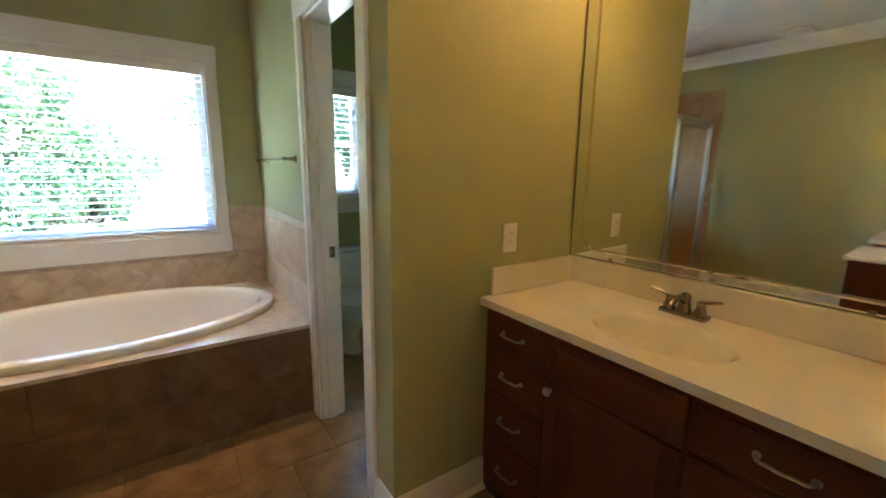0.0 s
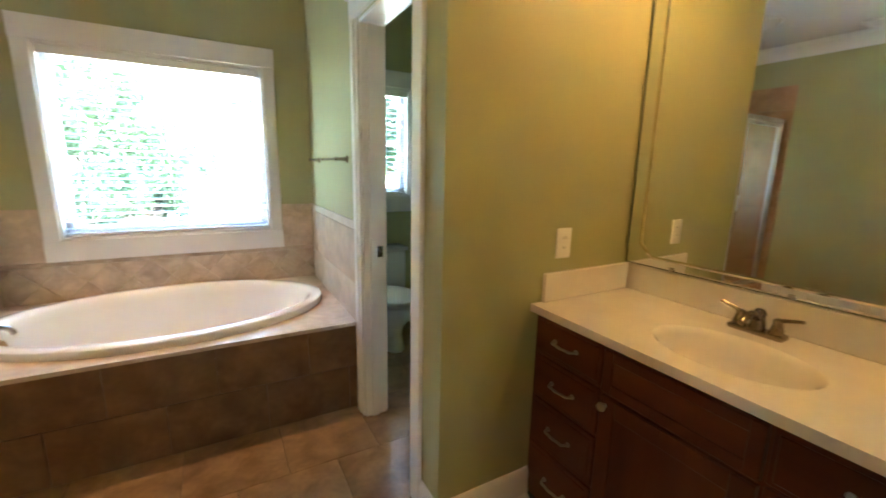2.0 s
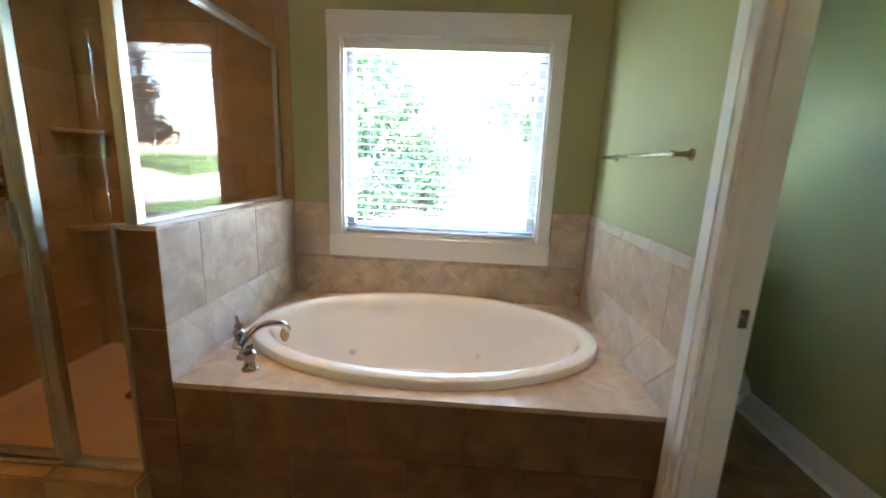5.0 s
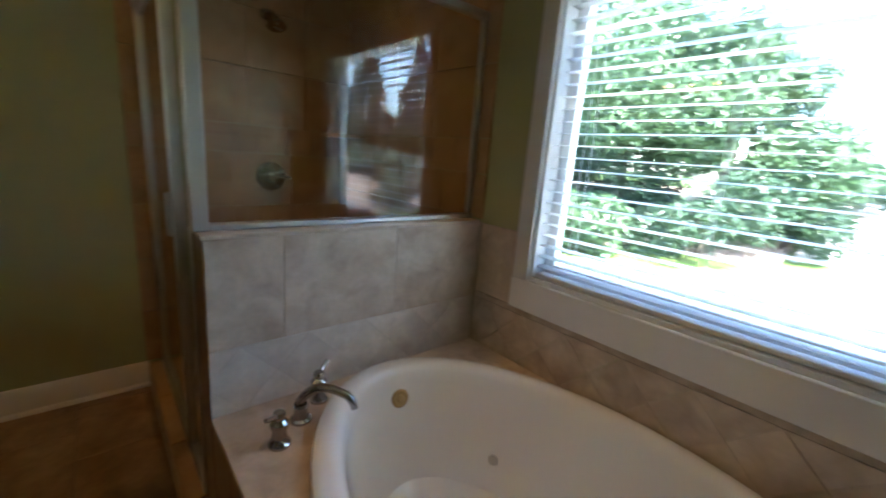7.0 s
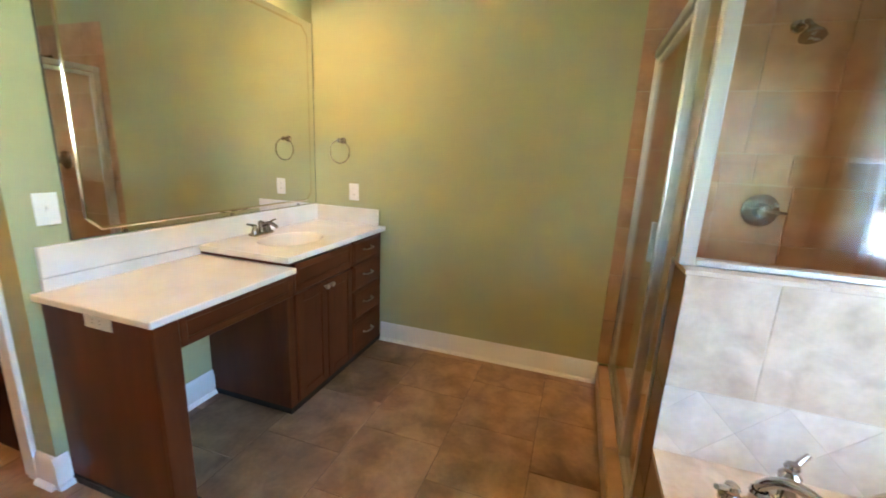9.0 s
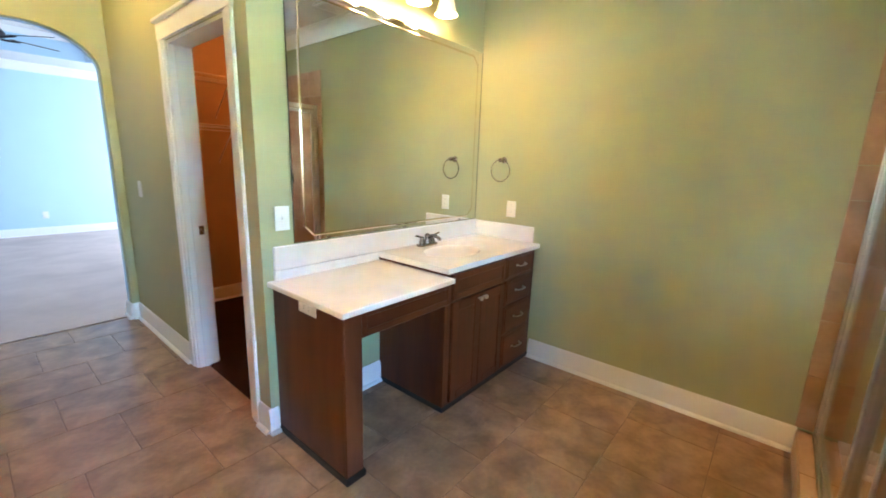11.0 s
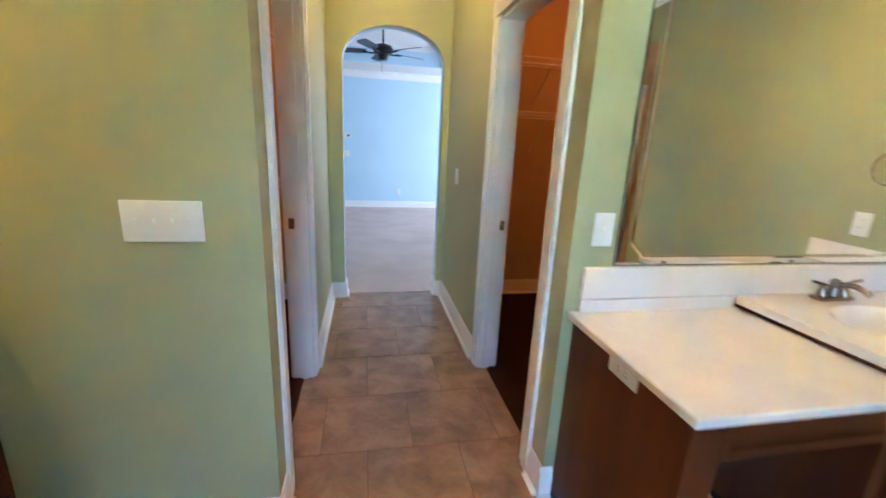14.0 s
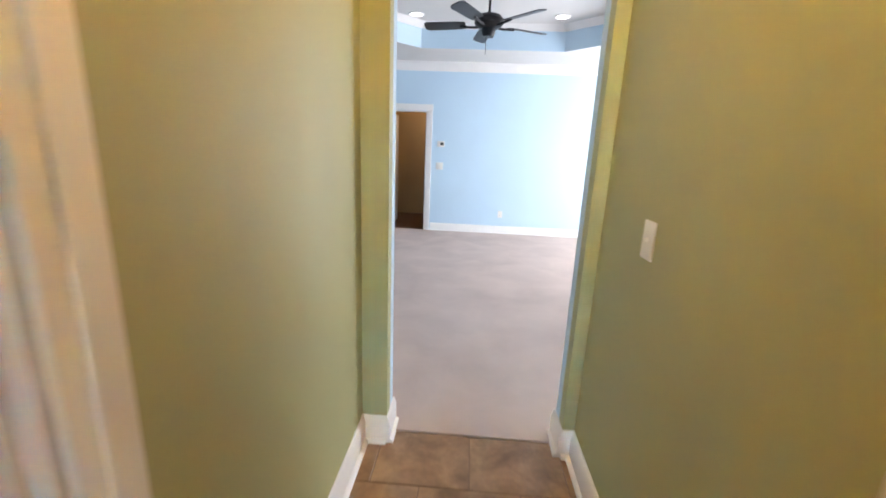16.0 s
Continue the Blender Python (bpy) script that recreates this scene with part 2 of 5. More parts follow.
def cyl(bm, p0, p1, r0, r1=None, n=16):
    p0, p1 = Vector(p0), Vector(p1)
    d = p1 - p0
    m = Matrix.Translation((p0 + p1) / 2) @ d.to_track_quat("Z", "Y").to_matrix().to_4x4()
    bmesh.ops.create_cone(bm, cap_ends=True, segments=n, radius1=r0, radius2=r0 if r1 is None else r1, depth=d.length, matrix=m)
    return bm


def lathe(bm, profile, m=None, n=24, sx=1.0, sy=1.0):
    m = m or Matrix()
    rings = []
    for r, z in profile:
        if r < 1e-5:
            rings.append([bm.verts.new(m @ Vector((0, 0, z)))])
        else:
            rings.append([bm.verts.new(m @ Vector((sx * r * math.cos(math.tau * k / n), sy * r * math.sin(math.tau * k / n), z))) for k in range(n)])
    for a, b2 in zip(rings, rings[1:]):
        for k in range(n):
            q = [a[k % len(a)], a[(k + 1) % len(a)], b2[(k + 1) % len(b2)], b2[k % len(b2)]]
            q = list(dict.fromkeys(q))
            if len(q) > 2:
                bm.faces.new(q)
    return bm


def tube(bm, pts, r, n=10, r_end=None):
    pts = [Vector(p) for p in pts]
    rings = []
    up = Vector((0.13, 0.21, 0.97))
    for i, p in enumerate(pts):
        d = (pts[min(i + 1, len(pts) - 1)] - pts[max(i - 1, 0)]).normalized()
        u = (up - d * up.dot(d))
        u = u.normalized() if u.length > 1e-4 else d.orthogonal().normalized()
        up = u
        v = d.cross(u)
        rad = r if r_end is None else r + (r_end - r) * i / (len(pts) - 1)
        rings.append([bm.verts.new(p + rad * (u * math.cos(math.tau * k / n) + v * math.sin(math.tau * k / n))) for k in range(n)])
    for a, b2 in zip(rings, rings[1:]):
        for k in range(n):
            bm.faces.new((a[k], a[(k + 1) % n], b2[(k + 1) % n], b2[k]))
    bm.faces.new(rings[0][::-1])
    bm.faces.new(rings[-1])
    return bm


def arc(p0, p1, p2, n=10):
    p0, p1, p2 = Vector(p0), Vector(p1), Vector(p2)
    return [(1 - t) ** 2 * p0 + 2 * t * (1 - t) * p1 + t * t * p2 for t in (k / n for k in range(n + 1))]


def run(bm, profile, p0, p1, side):
    """A moulding: profile of (out, up) points, swept from p0 to p1; side is the way out of the wall."""
    p0, p1, side = Vector(p0), Vector(p1), Vector(side)
    a = [bm.verts.new(p0 + side * o + Vector((0, 0, z))) for o, z in profile]
    b2 = [bm.verts.new(p1 + side * o + Vector((0, 0, z))) for o, z in profile]
    n = len(profile)
    bm.faces.new(a)
    bm.faces.new(b2[::-1])
    for k in range(n):
        bm.faces.new((a[k], b2[k], b2[(k + 1) % n], a[(k + 1) % n]))
    return bm


def holed_slab(bm, x0, y0, x1, y1, z0, z1, cx, cy, a, b2, n=48):
    """A slab with an elliptic hole; the hole's upper edge is left open for a bowl."""
    ring, rim = [], []
    angles = [math.tau * k / n for k in range(n)]
    corners = [math.atan2(y - cy, x - cx) % math.tau for x, y in ((x1, y1), (x0, y1), (x0, y0), (x1, y0))]
    for c in corners:
        k = min(range(len(angles)), key=lambda i: abs(angles[i] - c))
        angles[k] = c
    for t in angles:
        dx, dy = math.cos(t), math.sin(t)
        s = min(((x1 if dx > 0 else x0) - cx) / dx if abs(dx) > 1e-9 else 1e9, ((y1 if dy > 0 else y0) - cy) / dy if abs(dy) > 1e-9 else 1e9)
        rim.append((cx + dx * s, cy + dy * s))
        e = 1 / math.hypot(dx / a, dy / b2)
        ring.append((cx + dx * e, cy + dy * e))
    top_r = [bm.verts.new((x, y, z1)) for x, y in ring]
    top_o = [bm.verts.new((x, y, z1)) for x, y in rim]
    low_o = [bm.verts.new((x, y, z0)) for x, y in rim]
    low_r = [bm.verts.new((x, y, z0)) for x, y in ring]
    m = len(angles)
    for k in range(m):
        j = (k + 1) % m
        bm.faces.new((top_r[k], top_o[k], top_o[j], top_r[j]))
        bm.faces.new((top_o[k], low_o[k], low_o[j], top_o[j]))
        bm.faces.new((low_o[k], low_r[k], low_r[j], low_o[j]))
        bm.faces.new((low_r[k], top_r[k], top_r[j], low_r[j]))
    return bm


def bowl(bm, cx, cy, a, b2, rows, n=48):
    """Elliptic rings, each a pair (offset from the rim, height), closed at the last."""
    rings = [[bm.verts.new((cx + (a + o) * math.cos(math.tau * k / n), cy + (b2 + o) * math.sin(math.tau * k / n), z)) for k in range(n)] for o, z in rows]
    for p, q in zip(rings, rings[1:]):
        for k in range(n):
            bm.faces.new((p[k], p[(k + 1) % n], q[(k + 1) % n], q[k]))
    bm.faces.new(rings[-1])
    return bm


# ---- structure ----
CEIL = 2.72
N_Y, E_X, T_X, P_Y = 3.27, 4.02, 3.075, 1.195      # north wall, east wall, toilet-room wall, partition
HW, HE, ARCH_Y = 1.728, 2.73, -2.295              # hall walls and the wall with the arch
BED_Y, BED_W, BED_E = -7.6, -1.4, 5.2             # bedroom
TOP = 3.3
WIN1 = (1.592, 0.895, 2.774, 2.02)                  # x0, z0, x1, z1
WIN2 = (3.40, 1.13, 3.885, 1.995)


def wall_x(bm, x0, x1, y0, y1, z1, holes=()):
    """A wall along y with openings (y0, z0, y1, z1)."""
    cuts = sorted(holes)
    at = y0
    for a, za, b2, zb in cuts:
        box(bm, (x0, at, 0), (x1, a, z1))
        if za > 0:
            box(bm, (x0, a, 0), (x1, b2, za))
        box(bm, (x0, a, zb), (x1, b2, z1))
        at = b2
    box(bm, (x0, at, 0), (x1, y1, z1))
    return bm


def wall_y(bm, y0, y1, x0, x1, z1, holes=()):
    at = x0
    for a, za, b2, zb in sorted(holes):
        box(bm, (at, y0, 0), (a, y1, z1))
        if za > 0:
            box(bm, (a, y0, 0), (b2, y1, za))
        box(bm, (a, y0, zb), (b2, y1, z1))
        at = b2
    box(bm, (at, y0, 0), (x1, y1, z1))
    return bm


wall_north = structure("wall_north", wall_y(bmesh.new(), N_Y, N_Y + 0.14, -0.14, E_X + 0.14, TOP, (WIN1, WIN2)), PAINT_GREEN, "sage green painted wall with two windows", "wall")
wall_west = structure("wall_west", boxes(((-0.14, -0.12, 0), (0, N_Y, TOP))), PAINT_GREEN, "sage green painted bathroom wall", "wall")
structure("wall_east", boxes(((E_X, -0.12, 0), (E_X + 0.14, N_Y, TOP))), PAINT_GREEN, "sage green painted wall behind the vanity", "wall")
structure("wall_south_vanity", boxes(((0, -0.12, 0), (HW, 0, TOP))), PAINT_GREEN, "sage green painted wall behind the low vanity", "wall")
structure("wall_south_switches", boxes(((HE, -0.12, 0), (E_X, 0, TOP))), PAINT_GREEN, "sage green painted wall with switch plate", "wall")
structure("wall_partition", boxes(((T_X, P_Y, 0), (E_X, P_Y + 0.12, TOP))), PAINT_GREEN, "sage green partition beside the vanity", "wall")
wall_toilet = structure("wall_toilet", wall_x(bmesh.new(), T_X, T_X + 0.12, P_Y + 0.12, N_Y, TOP, ((1.415, 0, 2.05, 2.04),)), PAINT_GREEN, "sage green wall with the toilet room doorway", "wall")
structure("wall_hall_west", wall_x(bmesh.new(), HW - 0.12, HW, ARCH_Y, -0.12, TOP, ((-1.0, 0, -0.20, 2.04),)), PAINT_GREEN, "sage green hall wall with closet doorway", "wall")
structure("wall_hall_east", wall_x(bmesh.new(), HE, HE + 0.12, ARCH_Y, -0.12, TOP, ((-1.0, 0, -0.20, 2.04),)), PAINT_GREEN, "sage green hall wall with closet doorway", "wall")

# the wall with the arch: green towards the hall, blue towards the bedroom
AX0, AX1, SPRING, RISE = 1.784, 2.612, 2.0, 0.275


def arch_wall(bm, y0, y1):
    n = 24
    curve = [((AX0 + AX1) / 2 - (AX1 - AX0) / 2 * math.cos(math.pi * k / n), SPRING + RISE * math.sin(math.pi * k / n)) for k in range(n + 1)]
    box(bm, (-0.14, y0, 0), (AX0, y1, TOP))
    box(bm, (AX1, y0, 0), (4.26, y1, TOP))
    rows = [[bm.verts.new((x, y, z)) for x, z in pts] for y in (y0, y1) for pts in (curve, [(x, TOP) for x, _ in curve])]
    for k in range(n):
        bm.faces.new((rows[0][k], rows[0][k + 1], rows[1][k + 1], rows[1][k]))
        bm.faces.new((rows[2][k], rows[3][k], rows[3][k + 1], rows[2][k + 1]))
        bm.faces.new((rows[0][k], rows[2][k], rows[2][k + 1], rows[0][k + 1]))
    return bm


structure("wall_arch", arch_wall(bmesh.new(), ARCH_Y - 0.07, ARCH_Y), PAINT_GREEN, "sage green wall with an arched opening", "wall")
structure("wall_arch_bedroom", arch_wall(bmesh.new(), ARCH_Y - 0.14, ARCH_Y - 0.07), PAINT_BLUE, "pale blue bedroom side of the arch", "wall")

# closets
structure("wall_closet_west", boxes(((-0.14, ARCH_Y, 0), (-0.05, -0.12, TOP)), ((-0.05, -0.16, 0), (HW - 0.12, -0.124, 2.7)), ((-0.05, ARCH_Y, 0), (HW - 0.12, ARCH_Y + 0.006, 2.7)),
          ((HW - 0.128, ARCH_Y + 0.006, 0), (HW - 0.121, -1.02, 2.7)), ((HW - 0.128, -0.18, 0), (HW - 0.121, -0.16, 2.7)), ((HW - 0.128, -1.02, 2.06), (HW - 0.121, -0.18, 2.7))), PAINT_CLOSET, "tan painted closet walls", "wall")
structure("wall_closet_east", boxes(((4.12, ARCH_Y, 0), (4.26, -0.12, TOP)), ((HE + 0.12, -0.16, 0), (4.12, -0.124, 2.7)), ((HE + 0.12, ARCH_Y, 0), (4.12, ARCH_Y + 0.006, 2.7)),
          ((HE + 0.121, ARCH_Y + 0.006, 0), (HE + 0.128, -1.02, 2.7)), ((HE + 0.121, -0.18, 0), (HE + 0.128, -0.16, 2.7)), ((HE + 0.121, -1.02, 2.06), (HE + 0.128, -0.18, 2.7))), PAINT_CLOSET, "tan painted closet walls", "wall")
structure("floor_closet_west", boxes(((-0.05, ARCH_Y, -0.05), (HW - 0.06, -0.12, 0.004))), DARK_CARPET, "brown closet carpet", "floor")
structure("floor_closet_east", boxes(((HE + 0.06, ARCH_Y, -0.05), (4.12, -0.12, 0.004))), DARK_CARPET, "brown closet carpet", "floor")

# bedroom shell
DOOR_B = (3.035, 0, 3.85, 2.0)
structure("wall_bedroom_south", wall_y(bmesh.new(), BED_Y - 0.12, BED_Y, BED_W, BED_E, TOP, (DOOR_B,)), PAINT_BLUE, "pale blue bedroom wall", "wall")
structure("wall_bedroom_west", wall_x(bmesh.new(), BED_W - 0.12, BED_W, BED_Y - 0.12, ARCH_Y - 0.02, TOP, ((-7.0, 0.5, -4.6, 2.2),)), PAINT_BLUE, "pale blue bedroom wall with window opening", "wall")
# unseen panel, added to close the opening behind the daylight area lamp
structure("window_blocker", boxes(((BED_W - 0.17, -7.1, 0.4), (BED_W - 0.125, -4.5, 2.3))), TRIM, "unseen white panel added to close the bedroom window opening behind its lamp", "shutter")
structure("wall_bedroom_east", boxes(((BED_E, BED_Y - 0.12, 0), (BED_E + 0.12, ARCH_Y - 0.02, TOP))), PAINT_BLUE, "pale blue bedroom wall", "wall")
structure("wall_bedroom_north", boxes(((BED_W, ARCH_Y - 0.14, 0), (-0.142, ARCH_Y - 0.02, TOP)), ((4.262, ARCH_Y - 0.14, 0), (BED_E, ARCH_Y - 0.02, TOP))), PAINT_BLUE, "pale blue bedroom wall", "wall")
structure("floor_carpet", boxes(((BED_W, BED_Y, -0.05), (BED_E, ARCH_Y - 0.075, 0.008))), CARPET, "beige bedroom carpet", "floor")
structure("passage_shell", boxes(((2.3, -9.4, 0), (2.42, BED_Y - 0.12, 2.6)), ((4.3, -9.4, 0), (4.42, BED_Y - 0.12, 2.6)), ((2.3, -9.52, 0), (4.42, -9.4, 2.6)), ((2.3, -9.52, 2.6), (4.42, BED_Y - 0.1, 2.7))), PAINT_CLOSET, "tan painted passage beyond the bedroom door", "wall")
structure("passage_floor", boxes(((2.3, -9.4, -0.05), (4.42, BED_Y, 0.006))), HARDWOOD, "dark hardwood passage floor", "floor")

# ceilings
structure("ceiling_bathroom", boxes(((-0.14, -0.06, CEIL), (E_X + 0.14, N_Y + 0.14, CEIL + 0.1)), ((-0.14, ARCH_Y - 0.01, CEIL), (4.26, -0.06, CEIL + 0.1))), PAINT_CEILING, "white bathroom ceiling", "ceiling")


def tray_ring(z, x0=0.55, x1=3.6, y0=-6.65, y1=-3.5, c=0.55):
    return [(x0 + c, y0, z), (x1 - c, y0, z), (x1, y0 + c, z), (x1, y1 - c, z), (x1 - c, y1, z), (x0 + c, y1, z), (x0, y1 - c, z), (x0, y0 + c, z)]


bm = bmesh.new()
inner = [bm.verts.new(p) for p in tray_ring(2.74)]
outer = [bm.verts.new(p) for p in ((0.55, BED_Y, 2.74), (3.6, BED_Y, 2.74), (BED_E, BED_Y, 2.74), (BED_E, ARCH_Y - 0.1, 2.74), (3.6, ARCH_Y - 0.1, 2.74), (0.55, ARCH_Y - 0.1, 2.74), (BED_W, ARCH_Y - 0.1, 2.74), (BED_W, BED_Y, 2.74))]
for k in range(8):
    bm.faces.new((inner[k], inner[(k + 1) % 8], outer[(k + 1) % 8], outer[k]))
structure("ceiling_bedroom", bm, PAINT_CEILING, "white bedroom ceiling round the tray", "ceiling")
bm = bmesh.new()
low, high = [bm.verts.new(p) for p in tray_ring(2.735, 0.55, 3.6, -6.65, -3.5)], [bm.verts.new(p) for p in tray_ring(3.062, 0.55, 3.6, -6.65, -3.5)]
for k in range(8):
    bm.faces.new((low[k], low[(k + 1) % 8], high[(k + 1) % 8], high[k]))
structure("ceiling_tray_side", bm, PAINT_BLUE, "pale blue side of the tray ceiling", "ceiling")
structure("ceiling_tray", boxes(((0.3, -6.9, 3.06), (3.9, -3.2, 3.1))), PAINT_CEILING, "white raised tray ceiling", "ceiling")
bm = bmesh.new()
for z0, z1, off in ((2.98, 3.058, 0.06),):
    a = tray_ring(z1, 0.553, 3.597, -6.647, -3.503)
    b2 = tray_ring(z1, 0.55 + off, 3.6 - off, -6.65 + off, -3.5 - off)
    c2 = tray_ring(z0, 0.55 + 0.012, 3.6 - 0.012, -6.65 + 0.012, -3.5 - 0.012)
    d2 = tray_ring(z0, 0.553, 3.597, -6.647, -3.503)
    rows = [[bm.verts.new(p) for p in r] for r in (a, b2, c2, d2)]
    for i in range(3):
        for k in range(8):
            bm.faces.new((rows[i][k], rows[i][(k + 1) % 8], rows[i + 1][(k + 1) % 8], rows[i + 1][k]))
structure("trim_tray", bm, TRIM, "white tray crown moulding", "trim")
# never in view: slab added to keep sun and sky out of the rooms
structure("roof", boxes(((BED_W - 0.3, -9.7, TOP), (BED_E + 0.3, N_Y + 0.5, TOP + 0.12))), SIDING, "unseen plain roof slab added to close the house against the sun", "roof")

# skirting and crown
BASE = [(0, 0), (0.017, 0), (0.017, 0.105), (0.012, 0.118), (0.010, 0.13), (0.004, 0.138), (0, 0.138)]
SHOE = [(0.017, 0), (0.034, 0), (0.032, 0.010), (0.026, 0.017), (0.017, 0.02)]
CROWN = [(0, -0.13), (0.012, -0.13), (0.018, -0.115), (0.035, -0.09), (0.065, -0.05), (0.095, -0.03), (0.10, -0.012), (0.115, -0.012), (0.115, 0), (0, 0)]


def skirting(p0, p1, side):
    bm = bmesh.new()
    run(bm, BASE, p0, p1, side)
    run(bm, SHOE, p0, p1, side)
    structure("baseboard", bm, TRIM, "white painted baseboard with shoe moulding", "baseboard")


W_, E_, N_, S_ = (-1, 0, 0), (1, 0, 0), (0, 1, 0), (0, -1, 0)
skirting((0, 0.55, 0), (0, 2.085, 0), E_)
skirting((0.99, 0, 0), (1.655, 0, 0), N_)
skirting((1.69, 0, 0), (HW + 0.017, 0, 0), N_)
skirting((HW, 0.0, 0), (HW, -0.112, 0), E_)
skirting((HW, -1.088, 0), (HW, ARCH_Y, 0), E_)
skirting((HE, 0.0, 0), (HE, -0.112, 0), W_)
skirting((HE, -1.088, 0), (HE, ARCH_Y, 0), W_)
skirting((HE - 0.017, 0, 0), (3.50, 0, 0), N_)
skirting((AX0, ARCH_Y, 0), (HW, ARCH_Y, 0), N_)
skirting((AX1, ARCH_Y, 0), (HE, ARCH_Y, 0), N_)
skirting((AX0, ARCH_Y + 0.017, 0), (AX0, ARCH_Y - 0.157, 0), E_)
skirting((AX1, ARCH_Y + 0.017, 0), (AX1, ARCH_Y - 0.157, 0), W_)
skirting((T_X, P_Y, 0), (3.52, P_Y, 0), S_)
skirting((T_X, P_Y - 0.017, 0), (T_X, 1.327, 0), W_)
skirting((T_X + 0.12, N_Y, 0), (E_X, N_Y, 0), S_)
skirting((E_X, P_Y + 0.12, 0), (E_X, N_Y, 0), W_)
skirting((-0.05, ARCH_Y + 0.006, 0), (HW - 0.13, ARCH_Y + 0.006, 0), N_)
skirting((-0.05, ARCH_Y, 0), (-0.05, -0.16, 0), E_)
skirting((HE + 0.13, ARCH_Y + 0.006, 0), (4.12, ARCH_Y + 0.006, 0), N_)
skirting((4.12, ARCH_Y, 0), (4.12, -0.16, 0), W_)
skirting((BED_W, BED_Y, 0), (2.94, BED_Y, 0), N_)
skirting((3.945, BED_Y, 0), (BED_E, BED_Y, 0), N_)


def cornice(p0, p1, side):
    structure("trim_crown", run(bmesh.new(), CROWN, p0, p1, side), TRIM, "white crown moulding", "trim")


cornice((0, 0, CEIL), (0, N_Y, CEIL), E_)
cornice((0, N_Y, CEIL), (T_X, N_Y, CEIL), S_)
cornice((T_X, N_Y, CEIL), (T_X, P_Y, CEIL), W_)
cornice((T_X, P_Y, CEIL), (E_X, P_Y, CEIL), S_)
cornice((E_X, P_Y, CEIL), (E_X, 0, CEIL), W_)
cornice((0, 0, CEIL), (HW, 0, CEIL), N_)
cornice((HE, 0, CEIL), (E_X, 0, CEIL), N_)
cornice((HW, 0, CEIL), (HW, ARCH_Y, CEIL), E_)
cornice((HE, 0, CEIL), (HE, ARCH_Y, CEIL), W_)
cornice((HW, ARCH_Y, CEIL), (HE, ARCH_Y, CEIL), N_)
cornice((BED_W, BED_Y, 2.74), (BED_E, BED_Y, 2.74), N_)
cornice((BED_W, BED_Y, 2.74), (BED_W, ARCH_Y - 0.14, 2.74), E_)
cornice((BED_E, BED_Y, 2.74), (BED_E, ARCH_Y - 0.14, 2.74), W_)


def doorway(name, m, width, depth, height, label, strike=True, head=True, flip=False):
    """Jambs and casings; local x across the opening, y from the face (0) into the wall (depth)."""
    bm = bmesh.new()
    w = width
    for x0, x1 in ((0, 0.018), (w - 0.018, w)):
        box(bm, (x0, 0.002, 0), (x1, depth, height))
    box(bm, (0.018, 0.002, height - 0.018), (w - 0.018, depth, height))
    for x0, x1 in ((0.018, 0.029), (w - 0.029, w - 0.018)):
        box(bm, (x0, depth * 0.3, 0), (x1, depth * 0.3 + 0.035, height - 0.018))
    ob = new(name, finish(name, bm, TRIM))
    ob.matrix_basis = m
    tagged(ob, label, "door frame", "", "structure")
    for face, sign in ((0, -1), (depth, 1)):
        for x0, x1 in ((-0.083, 0.006), (w - 0.006, w + 0.083)):
            b3 = bmesh.new()
            y0, y1 = sorted((face, face + sign * 0.012))
            box(b3, (x0, y0, 0), (x1, y1, height + 0.004), 0.002)
            ya, yb = sorted((face + sign * 0.012, face + sign * 0.018))
            inner = x0 < 0
            box(b3, ((x0, ya, 0) if inner else (x1 - 0.055, ya, 0)), ((x0 + 0.055, yb, height + 0.004) if inner else (x1, yb, height + 0.004)), 0.002)
            part("casing", b3, TRIM, ob, local=True)
        b3 = bmesh.new()
        y0, y1 = sorted((face, face + sign * 0.02))
        box(b3, (-0.09, y0, height + 0.004), (w + 0.09, y1, height + 0.10), 0.002)
        if head:
            ya, yb = sorted((face, face + sign * 0.036))
            box(b3, (-0.105, ya, height + 0.10), (w + 0.105, yb, height + 0.122), 0.004)
        part("head_casing", b3, TRIM, ob, local=True)
    if strike:
        sx = (w - 0.0195, w - 0.018) if flip else (0.018, 0.0195)
        b3 = boxes(((sx[0], depth * 0.3 + 0.038, 0.905), (sx[1], depth * 0.3 + 0.068, 0.962)))
        part("strike_plate", b3, NICKEL, ob, "brushed nickel strike plate", True)
    return ob


# local x runs from the strike jamb to the hinge jamb
doorway("door_1", pose(T_X, 2.05, 0, 0, 0, -90), 0.635, 0.12, 2.04, "white painted toilet room door frame without a leaf")
doorway("door_2", pose(HE, -0.2, 0, 0, 0, -90), 0.80, 0.12, 2.04, "white painted closet door frame beside the hall", flip=True)
doorway("door_3", pose(HW, -1.0, 0, 0, 0, 90), 0.80, 0.12, 2.04, "white painted closet door frame beside the hall")
doorway("door_4", pose(3.85, BED_Y, 0, 0, 0, 180), 0.815, 0.12, 2.0, "white painted bedroom door frame", strike=False, head=False)


